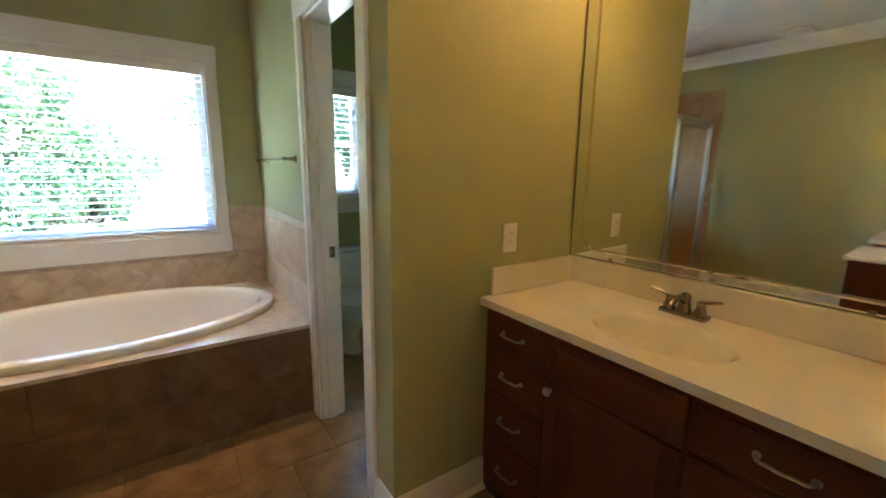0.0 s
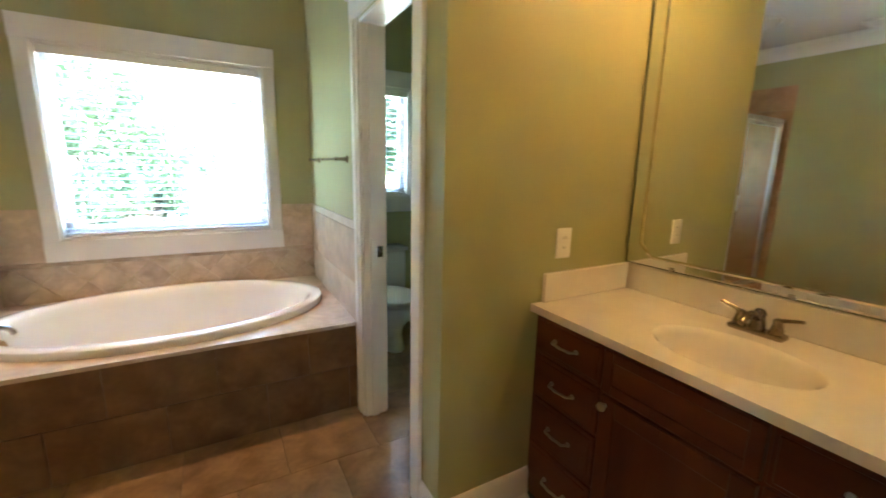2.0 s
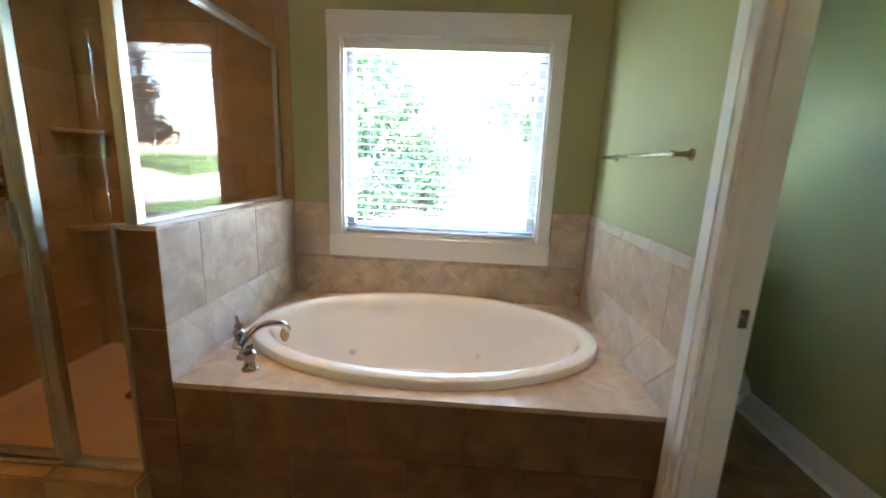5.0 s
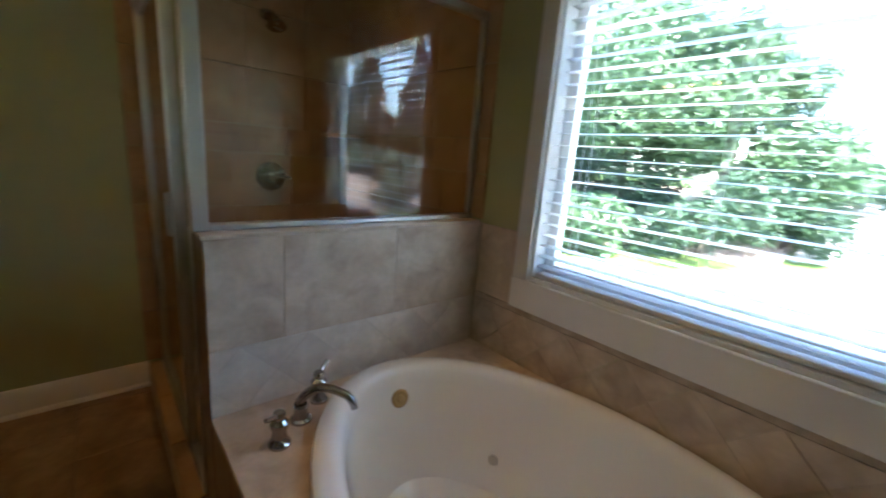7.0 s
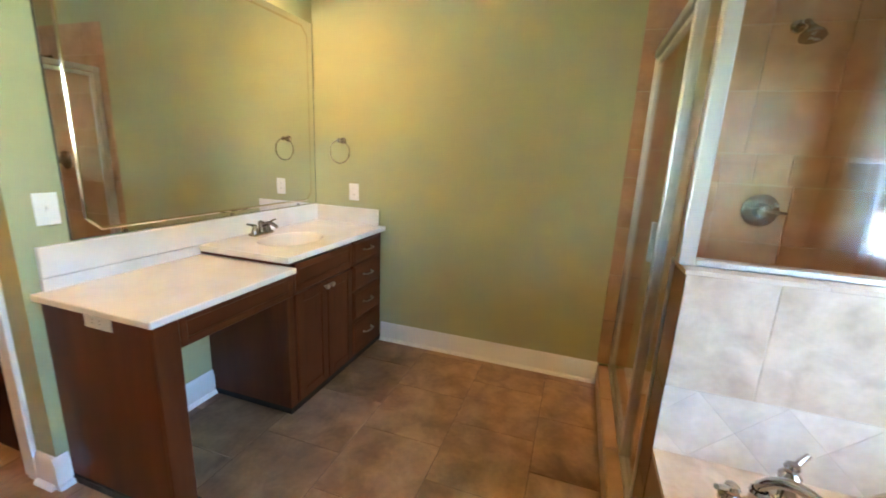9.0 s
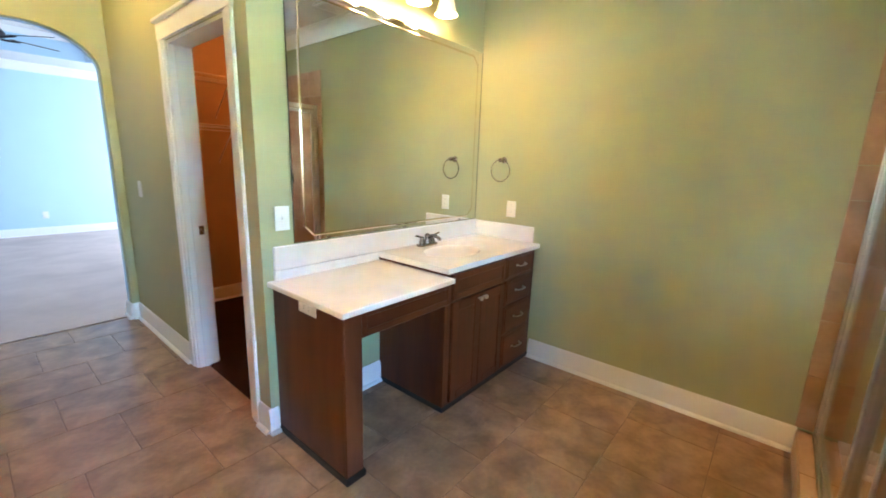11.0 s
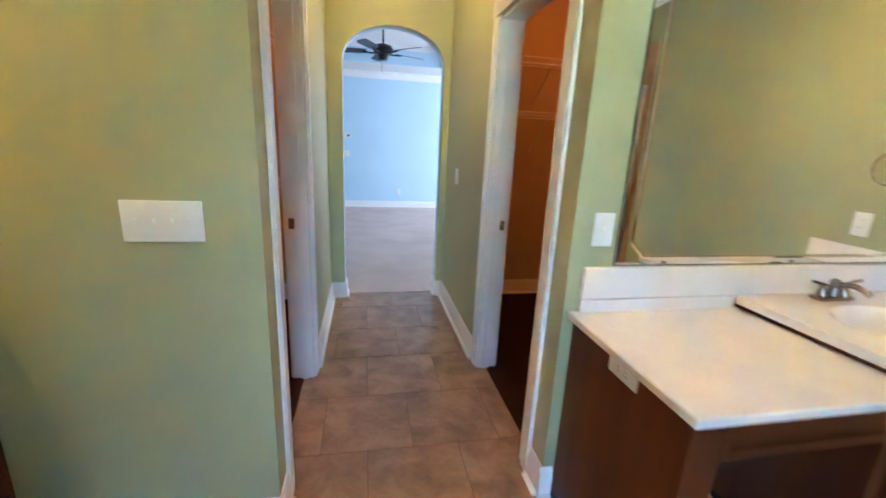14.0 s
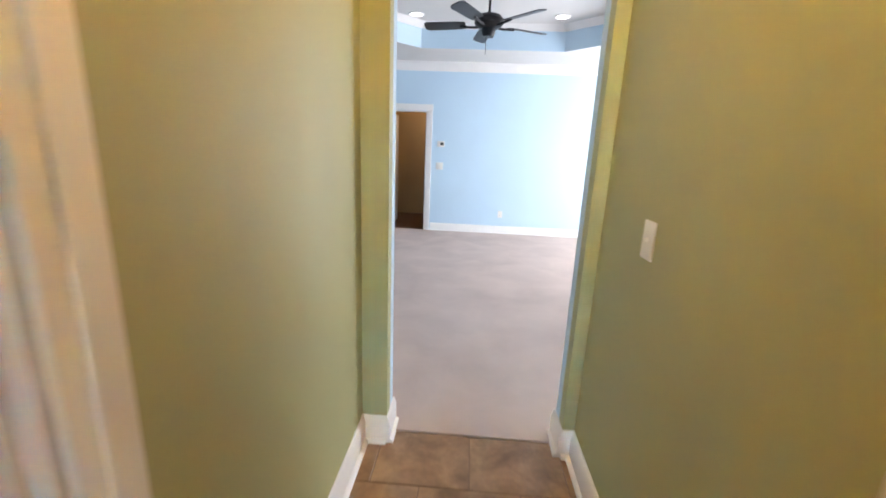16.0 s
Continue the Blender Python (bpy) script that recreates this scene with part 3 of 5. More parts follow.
def window(name, x0, z0, x1, z1, label, casing=0.072, meeting=True):
    bm = bmesh.new()
    j = 0.016
    for a, b2 in (((x0, N_Y, z0), (x0 + j, N_Y + 0.14, z1)), ((x1 - j, N_Y, z0), (x1, N_Y + 0.14, z1)), ((x0 + j, N_Y, z1 - j), (x1 - j, N_Y + 0.14, z1)), ((x0 + j, N_Y, z0), (x1 - j, N_Y + 0.14, z0 + j))):
        box(bm, a, b2)
    ob = new(name, finish(name, bm, TRIM))
    tagged(ob, label, "window", "", "structure")
    c = casing
    y1, y0 = N_Y, N_Y - 0.018
    for nm, a, b2 in (("side_casing", (x0 - c, y0, z0 - 0.0), (x0 + 0.004, y1, z1)), ("side_casing", (x1 - 0.004, y0, z0 - 0.0), (x1 + c, y1, z1)),
                      ("head_casing", (x0 - c - 0.004, y0 - 0.002, z1), (x1 + c + 0.004, y1, z1 + 0.125)), ("bottom_casing", (x0 - c - 0.004, y0 - 0.002, z0 - 0.13), (x1 + c + 0.004, y1, z0))):
        part(nm, box(bmesh.new(), a, b2, 0.003), TRIM, ob)
    ya, yb = N_Y + 0.075, N_Y + 0.115
    f = 0.045
    bm = bmesh.new()
    for a, b2 in (((x0 + j, ya, z0 + j), (x0 + j + f, yb, z1 - j)), ((x1 - j - f, ya, z0 + j), (x1 - j, yb, z1 - j)), ((x0 + j + f, ya, z1 - j - f), (x1 - j - f, yb, z1 - j)), ((x0 + j + f, ya, z0 + j), (x1 - j - f, yb, z0 + j + 0.055))):
        box(bm, a, b2, 0.003)
    zm = (z0 + z1) / 2
    if meeting:
        box(bm, (x0 + j + f, ya, zm - 0.02), (x1 - j - f, yb, zm + 0.02), 0.003)
    part("window_frame", bm, TRIM, ob)
    spans = ((z0 + j + 0.055, zm - 0.02), (zm + 0.02, z1 - j - f)) if meeting else ((z0 + j + 0.055, z1 - j - f),)
    for za, zb in spans:
        g = part("pane", boxes(((x0 + j + f, N_Y + 0.092, za), (x1 - j - f, N_Y + 0.096, zb))), GLASS, ob)
        g.visible_shadow = False
    return ob


window("window_1", *WIN1, "wide white-cased window above the bathtub", meeting=False)
window("window_2", *WIN2, "narrow white-cased window in the toilet room")


def blind(x0, z0, x1, z1, label, tilt=14):
    b = thing("venetian_blind", ((x0 + x1) / 2, N_Y + 0.04, z0), label, "window blind", "venetian blinds")
    yc = N_Y + 0.038
    part("headrail", box(bmesh.new(), (x0, yc - 0.028, z1 - 0.045), (x1, yc + 0.028, z1), 0.003), SLAT, b)
    part("bottom_rail", box(bmesh.new(), (x0, yc - 0.025, z0 + 0.002), (x1, yc + 0.025, z0 + 0.018), 0.003), SLAT, b)
    bm = bmesh.new()
    w, prev = 0.025, None
    rows = []
    for s in range(-2, 3):
        y, z = s / 2 * w, 0.0035 * (1 - (s / 2) ** 2)
        rows.append([bm.verts.new((x0 - (x0 + x1) / 2, y, z)), bm.verts.new((x1 - (x0 + x1) / 2, y, z))])
    for p, q in zip(rows, rows[1:]):
        bm.faces.new((p[0], p[1], q[1], q[0]))
    bmesh.ops.solidify(bm, geom=list(bm.faces), thickness=0.0028)
    me = finish("slat", bm, SLAT)
    z = z0 + 0.045
    while z < z1 - 0.06:
        s = new("slat", me)
        s.parent = b
        s.matrix_basis = pose_of(b).inverted() @ pose((x0 + x1) / 2, yc, z, tilt + random.uniform(-1, 1), random.uniform(-0.1, 0.1), 0)
        z += 0.0435
    n = 3 if x1 - x0 > 0.8 else 2
    for k in range(n):
        x = x0 + (x1 - x0) * (0.12 + 0.76 * k / (n - 1))
        bm = bmesh.new()
        for dy in (-0.026, 0.026):
            cyl(bm, (x, yc + dy, z0 + 0.018), (x, yc + dy, z1 - 0.045), 0.0011, n=6)
        part("ladder_cord", bm, SLAT, b)


blind(WIN1[0] + 0.02, WIN1[1] + 0.018, WIN1[2] - 0.02, WIN1[3] - 0.018, "open white venetian blind in the window over the bathtub", tilt=2)
blind(WIN2[0] + 0.02, WIN2[1] + 0.018, WIN2[2] - 0.02, WIN2[3] - 0.018, "open white venetian blind in the toilet room window", tilt=3)


# ---- vanities ----
def panel_front(name, mat, parent, x0, z0, x1, z1, y, t=0.02, frame_w=0.055, deep=0.008, local=True):
    """A framed front: a slab with a sunk field, facing +y, and its stiles and rails."""
    d = part(name, boxes(((x0, y, z0), (x1, y + t - deep, z1))), mat, parent, local=local)
    f = frame_w
    for nm, a, b2 in (("stile", (x0, z0), (x0 + f, z1)), ("stile", (x1 - f, z0), (x1, z1)), ("rail", (x0 + f, z0), (x1 - f, z0 + f)), ("rail", (x0 + f, z1 - f), (x1 - f, z1))):
        part(nm, box(bmesh.new(), (a[0], y + t - deep, a[1]), (b2[0], y + t, b2[1]), 0.0022), mat, d, local=local)
    return d


def slab_front(bm, x0, z0, x1, z1, y, t=0.02):
    box(bm, (x0, y, z0), (x1, y + t - 0.006, z1), 0.002)
    box(bm, (x0 + 0.012, y + t - 0.006, z0 + 0.012), (x1 - 0.012, y + t, z1 - 0.012), 0.004)
    return bm


def bow_pull(x, y, z, w=0.10):
    bm = bmesh.new()
    pts = arc((x - w / 2, y, z), (x - w / 2, y + 0.03, z), (x - w * 0.28, y + 0.026, z), 6) + arc((x - w * 0.2, y + 0.026, z), (x, y + 0.034, z), (x + w * 0.2, y + 0.026, z), 6) + arc((x + w * 0.28, y + 0.026, z), (x + w / 2, y + 0.03, z), (x + w / 2, y, z), 6)
    tube(bm, pts, 0.0048, 8)
    for s in (-1, 1):
        cyl(bm, (x + s * w / 2, y, z), (x + s * w / 2, y + 0.004, z), 0.009, n=12)
    return bm


def knob(x, y, z):
    m = Matrix.Translation((x, y, z)) @ pose(0, 0, 0, -90)
    return lathe(bmesh.new(), [(0, 0), (0.007, 0), (0.006, 0.01), (0.012, 0.014), (0.0155, 0.02), (0.013, 0.027), (0, 0.029)], m, 16)


def cabinet(m, x0, x1, depth, top, drawers, doors, label, toe_ends=(True, True)):
    """drawers: (x0, x1, heights of the fronts); doors: (x0, x1, number of leaves)."""
    c = thing("vanity_cabinet", m, label, "cabinet")
    y = depth - 0.02
    for nm, lo, hi in (("side_panel", (x0, 0.002, 0.03), (x0 + 0.018, y, top)), ("side_panel", (x1 - 0.018, 0.002, 0.03), (x1, y, top)), ("back_panel", (x0 + 0.018, 0.002, 0.03), (x1 - 0.018, 0.012, top)), ("bottom_panel", (x0 + 0.018, 0.012, 0.03), (x1 - 0.018, y, 0.048)), ("face_frame", (x0 + 0.018, y - 0.018, 0.048), (x1 - 0.018, y, top))):
        part(nm, boxes((lo, hi)), WOOD, c, local=True)
    part("base_strip", boxes(((x0 - 0.003, 0.002, 0), (x1 + 0.003, y + 0.004, 0.03))), KICK, c, "black base strip", True)
    for a, b2, rows in drawers:
        for z0, z1 in rows:
            d = part("drawer_front", slab_front(bmesh.new(), a, z0, b2, z1, y), WOOD_X, c, local=True)
            part("handle", bow_pull((a + b2) / 2, y + 0.02, (z0 + z1) / 2 + 0.005), PEWTER, d, "curved dull pewter pull", True)
    for a, b2, n in doors:
        w = (b2 - a) / n
        panel_front("false_front", WOOD_X, c, a, top - 0.165, b2, top - 0.02, y, frame_w=0.035)
        for k in range(n):
            d = panel_front("door", WOOD, c, a + k * w + 0.002, 0.05, a + (k + 1) * w - 0.002, top - 0.18, y)
            kx = a + k * w + (w - 0.025 if k == 0 else 0.025)
            part("knob", knob(kx, y + 0.02, top - 0.205), SATIN, d, "round polished knob", True)
    return c


TOP_Z = 0.866
RUN4 = ((0.055, 0.285), (0.297, 0.485), (0.497, 0.665), (0.677, 0.822))
M_B = pose(0, 0, 0)
M_A = pose(E_X, 0, 0, 0, 0, 90)
cabinet(M_B, 0.004, 0.998, 0.557, TOP_Z - 0.03, [(0.055, 0.40, RUN4)], [(0.415, 0.952, 2)], "cherry-stained vanity cabinet with two doors and four drawers")
cabinet(M_A, 0.004, P_Y - 0.004, 0.535, TOP_Z - 0.03, [(0.87, 1.17, RUN4), (0.03, 0.405, RUN4)], [(0.415, 0.86, 1)], "dark cherry vanity cabinet with a door between drawers")

# the low dressing table beside the cabinet
LOW_Z = 0.817
desk = thing("dressing_table", (1.34, 0.29, 0), "cherry-stained knee-space dressing table beside the vanity cabinet", "dressing table")
end = part("end_panel", box(bmesh.new(), (1.662, 0.004, 0.03), (1.684, 0.555, LOW_Z - 0.028), 0.0015), WOOD, desk)
part("front_post", box(bmesh.new(), (1.594, 0.555, 0.03), (1.686, 0.577, LOW_Z - 0.028), 0.0025), WOOD, desk)
part("base_strip", boxes(((1.655, 0.004, 0), (1.692, 0.585, 0.03)), ((1.588, 0.55, 0), (1.655, 0.585, 0.03))), KICK, desk, "black base strip")
panel_front("apron_drawer", WOOD_X, desk, 0.995, LOW_Z - 0.15, 1.592, LOW_Z - 0.03, 0.555, frame_w=0.03, local=False)
part("drawer_box", boxes(((1.0, 0.05, LOW_Z - 0.14), (1.59, 0.555, LOW_Z - 0.032))), WOOD, desk)


def basin(bm, cx, cy, a, b2, z, depth):
    return bowl(bm, cx, cy, a, b2, [(0, z), (-0.006, z - 0.004), (-0.018, z - 0.02), (-0.04, z - depth * 0.55), (-0.075, z - depth * 0.88), (-0.115, z - depth)])


def countertop(m, x0, x1, depth, sink, label, side_splash):
    c = thing("vanity_countertop", m, label, "countertop")
    bm = bmesh.new()
    holed_slab(bm, x0, 0.002, x1, depth, TOP_Z - 0.03, TOP_Z, sink[0], sink[1], sink[2], sink[3])
    part("slab", bm, MARBLE, c, local=True)
    b = part("basin", basin(bmesh.new(), sink[0], sink[1], sink[2], sink[3], TOP_Z, 0.13), MARBLE, c, "oval integral wash basin", True)
    part("drain", lathe(bmesh.new(), [(0, 0.004), (0.018, 0.004), (0.023, 0), (0.023, -0.004)], Matrix.Translation((sink[0], sink[1], TOP_Z - 0.129)), 20), NICKEL, b, "brushed nickel drain", True)
    for a, b3 in side_splash:
        part("side_splash", box(bmesh.new(), (a, 0.023, TOP_Z), (b3, depth - 0.05, TOP_Z + 0.115), 0.004), MARBLE, c, local=True)
    return c


ct_b = countertop(M_B, 0.002, 1.022, 0.574, (0.655, 0.30, 0.215, 0.155), "white cultured marble countertop with an oval basin", [(0.003, 0.022)])
part("backsplash", box(bmesh.new(), (0.003, 0.002, TOP_Z), (1.675, 0.021, TOP_Z + 0.118), 0.004), MARBLE, ct_b)
ct_a = countertop(M_A, 0.002, P_Y - 0.003, 0.555, (0.61, 0.32, 0.215, 0.155), "white cultured marble countertop with an oval basin", [(0.003, 0.022), (P_Y - 0.022, P_Y - 0.003)])
part("backsplash", box(bmesh.new(), (0.003, 0.002, TOP_Z), (P_Y - 0.003, 0.021, TOP_Z + 0.115), 0.004), MARBLE, ct_a, local=True)
low = part("tabletop", box(bmesh.new(), (1.0, 0.002, LOW_Z - 0.028), (1.712, 0.604, LOW_Z), 0.004), MARBLE, desk, "white cultured marble top")
part("backsplash", box(bmesh.new(), (1.018, 0.002, LOW_Z), (1.675, 0.0205, TOP_Z - 0.002), 0.001), MARBLE, low)


def basin_faucet(m, label):
    f = thing("basin_faucet", m, label, "faucet", "basin faucets")
    bm = bmesh.new()
    box(bm, (-0.078, -0.026, 0), (0.078, 0.026, 0.018), 0.006, 2)
    lathe(bm, [(0.024, 0.016), (0.021, 0.035), (0.017, 0.055), (0.019, 0.07), (0.012, 0.082), (0, 0.085)], n=18)
    part("base", bm, NICKEL, f, local=True)
    part("spout", tube(bmesh.new(), arc((0, 0, 0.045), (0, 0.05, 0.10), (0, 0.115, 0.055), 10), 0.0125, 12, 0.010), NICKEL, f, local=True)
    for s in (-1, 1):
        bm = lathe(bmesh.new(), [(0.021, 0.016), (0.018, 0.03), (0.013, 0.05), (0.015, 0.062), (0, 0.07)], Matrix.Translation((s * 0.052, 0, 0)), 16)
        tube(bm, arc((s * 0.052, 0, 0.06), (s * 0.08, 0.0, 0.07), (s * 0.115, 0.006, 0.078), 6), 0.0068, 8, 0.0055)
        part("handle", bm, NICKEL, f, "lever handle", True)
    return f


basin_faucet(pose(0.655, 0.085, TOP_Z), "brushed nickel two-handle faucet behind the basin")
basin_faucet(pose(E_X - 0.085, 0.645, TOP_Z, 0, 0, 90), "brushed nickel two-handle faucet behind the basin")


# ---- mirrors ----
def ring_strip(bm, x0, z0, x1, z1, c, w, y0, y1):
    """An octagonal ring with a raised ridge, in the xz plane."""
    def octagon(d):
        k = c - d * 0.414
        a, b2, e, f = x0 + d, z0 + d, x1 - d, z1 - d
        return [(a + k, b2), (e - k, b2), (e, b2 + k), (e, f - k), (e - k, f), (a + k, f), (a, f - k), (a, b2 + k)]
    p, q = octagon(0), octagon(w)
    mid = octagon(w / 2)
    rows = [[bm.verts.new((x, y, z)) for x, z in r] for r, y in ((p, y0), (mid, y1), (q, y0))]
    for i in range(2):
        for k in range(8):
            bm.faces.new((rows[i][k], rows[i][(k + 1) % 8], rows[i + 1][(k + 1) % 8], rows[i + 1][k]))
    return bm


def mirror(m, x0, x1, z0, z1, line, label):
    o = thing("wall_mirror", m, label, "mirror", "vanity mirrors")
    part("mirror_sheet", boxes(((x0, 0.001, z0), (x1, 0.006, z1))), MIRROR, o, local=True)
    part("bevel_line", ring_strip(bmesh.new(), *line, 0.055, 0.014, 0.006, 0.0085), BEVEL, o, "thin bevelled line with clipped corners", True)
    part("edge", boxes(((x0 - 0.002, 0.0005, z0 - 0.003), (x1 + 0.002, 0.0075, z0)), ((x0 - 0.003, 0.0005, z0), (x0, 0.0075, z1)), ((x1, 0.0005, z0), (x1 + 0.003, 0.0075, z1))), MIRROR_EDGE, o, local=True)
    for x in (x0 + 0.2, (x0 + x1) / 2, x1 - 0.2):
        part("clip", box(bmesh.new(), (x - 0.009, 0.006, z0 - 0.004), (x + 0.009, 0.0105, z0 + 0.012), 0.001), CHROME, o, "small metal mirror clip", True)
    return o


mirror(M_B, 0.012, 1.557, TOP_Z + 0.125, 2.195, (0.06, 1.012, 1.505, 2.162), "large frameless wall mirror with an inset clipped-corner line")
mirror(pose(E_X, 0, 0, 0, 0, 91.1), 0.012, P_Y - 0.012, TOP_Z + 0.122, 2.195, (0.066, 1.018, P_Y - 0.062, 2.155), "large frameless wall mirror with an inset clipped-corner line")


# ---- vanity lights ----
def vanity_light(m, xc, z, label):
    o = thing("vanity_light", m, label, "wall lamp", "vanity lights")
    bm = box(bmesh.new(), (xc - 0.32, 0.0, z + 0.07), (xc + 0.32, 0.022, z + 0.15), 0.008, 2)
    part("backplate", bm, BRONZE, o, local=True)
    for s in (-1, 0, 1):
        x = xc + s * 0.235
        a = part("arm", tube(bmesh.new(), arc((x, 0.02, z + 0.11), (x, 0.12, z + 0.16), (x, 0.135, z + 0.075), 8), 0.008, 8), BRONZE, o, local=True)
        part("socket_cup", lathe(bmesh.new(), [(0, 0.085), (0.02, 0.083), (0.028, 0.06), (0.03, 0.045)], Matrix.Translation((x, 0.135, z)), 16), BRONZE, a, local=True)
        bm = lathe(bmesh.new(), [(0.028, 0.058), (0.038, 0.045), (0.047, 0.01), (0.056, -0.03), (0.070, -0.055), (0.067, -0.055), (0.053, -0.029), (0.044, 0.01), (0.034, 0.042)], Matrix.Translation((x, 0.135, z)), 24)
        sh = part("shade", bm, SHADE, o, "glowing amber glass bell shade", True)
        part("bulb", lathe(bmesh.new(), [(0, -0.03), (0.018, -0.024), (0.026, -0.005), (0.02, 0.018), (0.012, 0.04)], Matrix.Translation((x, 0.135, z)), 14), BULB, sh, "lit warm bulb", True)
        p = m @ Vector((x, 0.135, z - 0.062))
        point_lamp("vanity_lamp", p, VANITY_WATTS, radius=0.025)
    return o


vanity_light(M_B, 0.825, 2.325, "bronze three-light vanity bar with lit amber shades")
vanity_light(M_A, 0.60, 2.325, "bronze three-light vanity bar with lit amber shades")


# ---- bathtub ----
HX0, HX1 = 1.156, 1.298
TUB_Y = 2.155
DECK = 0.518
TC = (2.163, 2.735, 0.832, 0.518)
surround = bmesh.new()
holed_slab(surround, HX1, TUB_Y, T_X - 0.002, N_Y - 0.002, DECK - 0.02, DECK, TC[0], TC[1], TC[2] - 0.03, TC[3] - 0.03, 64)
apron_wall = structure("tub_apron", boxes(((HX1, TUB_Y + 0.01, 0), (T_X - 0.002, TUB_Y + 0.03, DECK - 0.021))), GROUT, "brown tiled front of the bathtub deck", "tub surround")
surround = structure("tub_surround", surround, WALL_TILE, "beige tiled bathtub deck", "tub surround")

tub = thing("bathtub", (TC[0], TC[1], DECK), "oval white drop-in jetted bathtub set in the tiled deck", "bathtub")
bm = bowl(bmesh.new(), TC[0], TC[1], TC[2], TC[3], [(-0.03, DECK - 0.01), (0, DECK), (0.004, DECK + 0.02), (-0.003, DECK + 0.036), (-0.016, DECK + 0.043), (-0.055, DECK + 0.043), (-0.072, DECK + 0.036), (-0.085, DECK + 0.018), (-0.095, DECK - 0.02), (-0.125, DECK - 0.16),
                                                                    (-0.165, DECK - 0.30), (-0.205, DECK - 0.37), (-0.27, DECK - 0.40), (-0.35, DECK - 0.41)], 72)
part("shell", bm, TUB, tub)


def tub_wall_place(ang, drop):
    """A point of the inner tub wall at an angle, and the way into the tub."""
    t = radians(ang)
    o = -0.097 - (drop - 0.02) / 0.14 * 0.03
    a, b2 = TC[2] + o, TC[3] + o
    p = Vector((TC[0] + a * math.cos(t), TC[1] + b2 * math.sin(t), DECK - drop))
    n = Vector((-math.cos(t) / a, -math.sin(t) / b2, 0)).normalized()
    n.z = 0.25
    return p, n.normalized()


for ang, drop, r, mat, nm in ((176, 0.07, 0.036, BRASS_PLATE, "overflow_plate"), (130, 0.27, 0.022, SATIN, "jet"), (64, 0.27, 0.022, SATIN, "jet"), (232, 0.27, 0.022, SATIN, "jet"), (300, 0.27, 0.022, SATIN, "jet")):
    p, n = tub_wall_place(ang, drop)
    m = Matrix.Translation(p) @ n.to_track_quat("Z", "Y").to_matrix().to_4x4()
    part(nm, lathe(bmesh.new(), [(r, -0.004), (r, 0.004), (r * 0.8, 0.009), (r * 0.45, 0.007), (r * 0.3, 0.011), (0, 0.011)], m, 20), mat, tub, "round brass overflow plate" if nm != "jet" else "round metal whirlpool jet")
part("drain", lathe(bmesh.new(), [(0.036, 0), (0.036, 0.004), (0.026, 0.006), (0, 0.005)], Matrix.Translation((1.62, 2.66, DECK - 0.408)), 20), CHROME, tub, "round metal drain")

tf = thing("tub_faucet", (1.45, 2.375, DECK), "polished chrome roman tub faucet with two lever handles", "faucet")
ux = Vector((0.62, -0.78, 0)).normalized()
un = Vector((0.78, 0.62, 0))
c0 = Vector((1.45, 2.375, DECK))
bm = lathe(bmesh.new(), [(0.033, 0), (0.033, 0.008), (0.024, 0.014), (0.02, 0.04), (0.023, 0.05), (0.019, 0.06)], Matrix.Translation(c0), 20)
tube(bm, [c0 + Vector((0, 0, 0.05))] + arc(c0 + Vector((0, 0, 0.07)), c0 + un * 0.05 + Vector((0, 0, 0.15)), c0 + un * 0.13 + Vector((0, 0, 0.125)), 8) + arc(c0 + un * 0.15 + Vector((0, 0, 0.12)), c0 + un * 0.175 + Vector((0, 0, 0.105)), c0 + un * 0.18 + Vector((0, 0, 0.08)), 4), 0.0155, 12, 0.012)
part("spout", bm, CHROME, tf)
for s in (-1, 1):
    c = c0 + ux * (s * 0.115)
    bm = lathe(bmesh.new(), [(0.032, 0), (0.032, 0.008), (0.024, 0.016), (0.019, 0.045), (0.026, 0.062), (0.026, 0.072), (0.016, 0.084), (0.019, 0.096), (0.015, 0.106), (0, 0.11)], Matrix.Translation(c), 18)
    tube(bm, arc(c + Vector((0, 0, 0.094)), c + ux * s * 0.025 + Vector((0, 0, 0.104)), c + ux * s * 0.06 + Vector((0, 0, 0.118)), 6), 0.009, 8, 0.007)
    part("handle", bm, CHROME, tf, "lever handle")


# ---- shower ----
half_wall = structure("half_wall", boxes(((HX0 + 0.002, TUB_Y + 0.002, 0), (HX1 - 0.002, N_Y, 1.085))), WALL_GROUT, "beige tiled half wall between shower and bathtub", "wall")
curb = structure("shower_curb", boxes(((0.002, 2.09, 0), (HX0 + 0.008, 2.215, 0.118))), WALL_GROUT, "tiled shower curb", "curb")
pan = structure("shower_floor", boxes(((0.002, 2.215, 0), (HX0 + 0.008, N_Y - 0.002, 0.075))), SHOWER_PAN, "tan shower floor", "floor")
d = thing("shower_drain", (0.64, 2.72, 0.075), "round metal drain in the shower floor", "drain")
part("grate", lathe(bmesh.new(), [(0.05, 0), (0.05, 0.004), (0.042, 0.006), (0.03, 0.004), (0, 0.004)], Matrix.Translation((0.64, 2.72, 0.0752)), 24), NICKEL, d)
GY, HEAD = 2.165, 1.965
enc = thing("shower_enclosure", (0.6, GY, 0.12), "framed glass shower enclosure with satin metal rails", "shower enclosure")
XP, XM, XC = 0.022, 0.85, 1.222
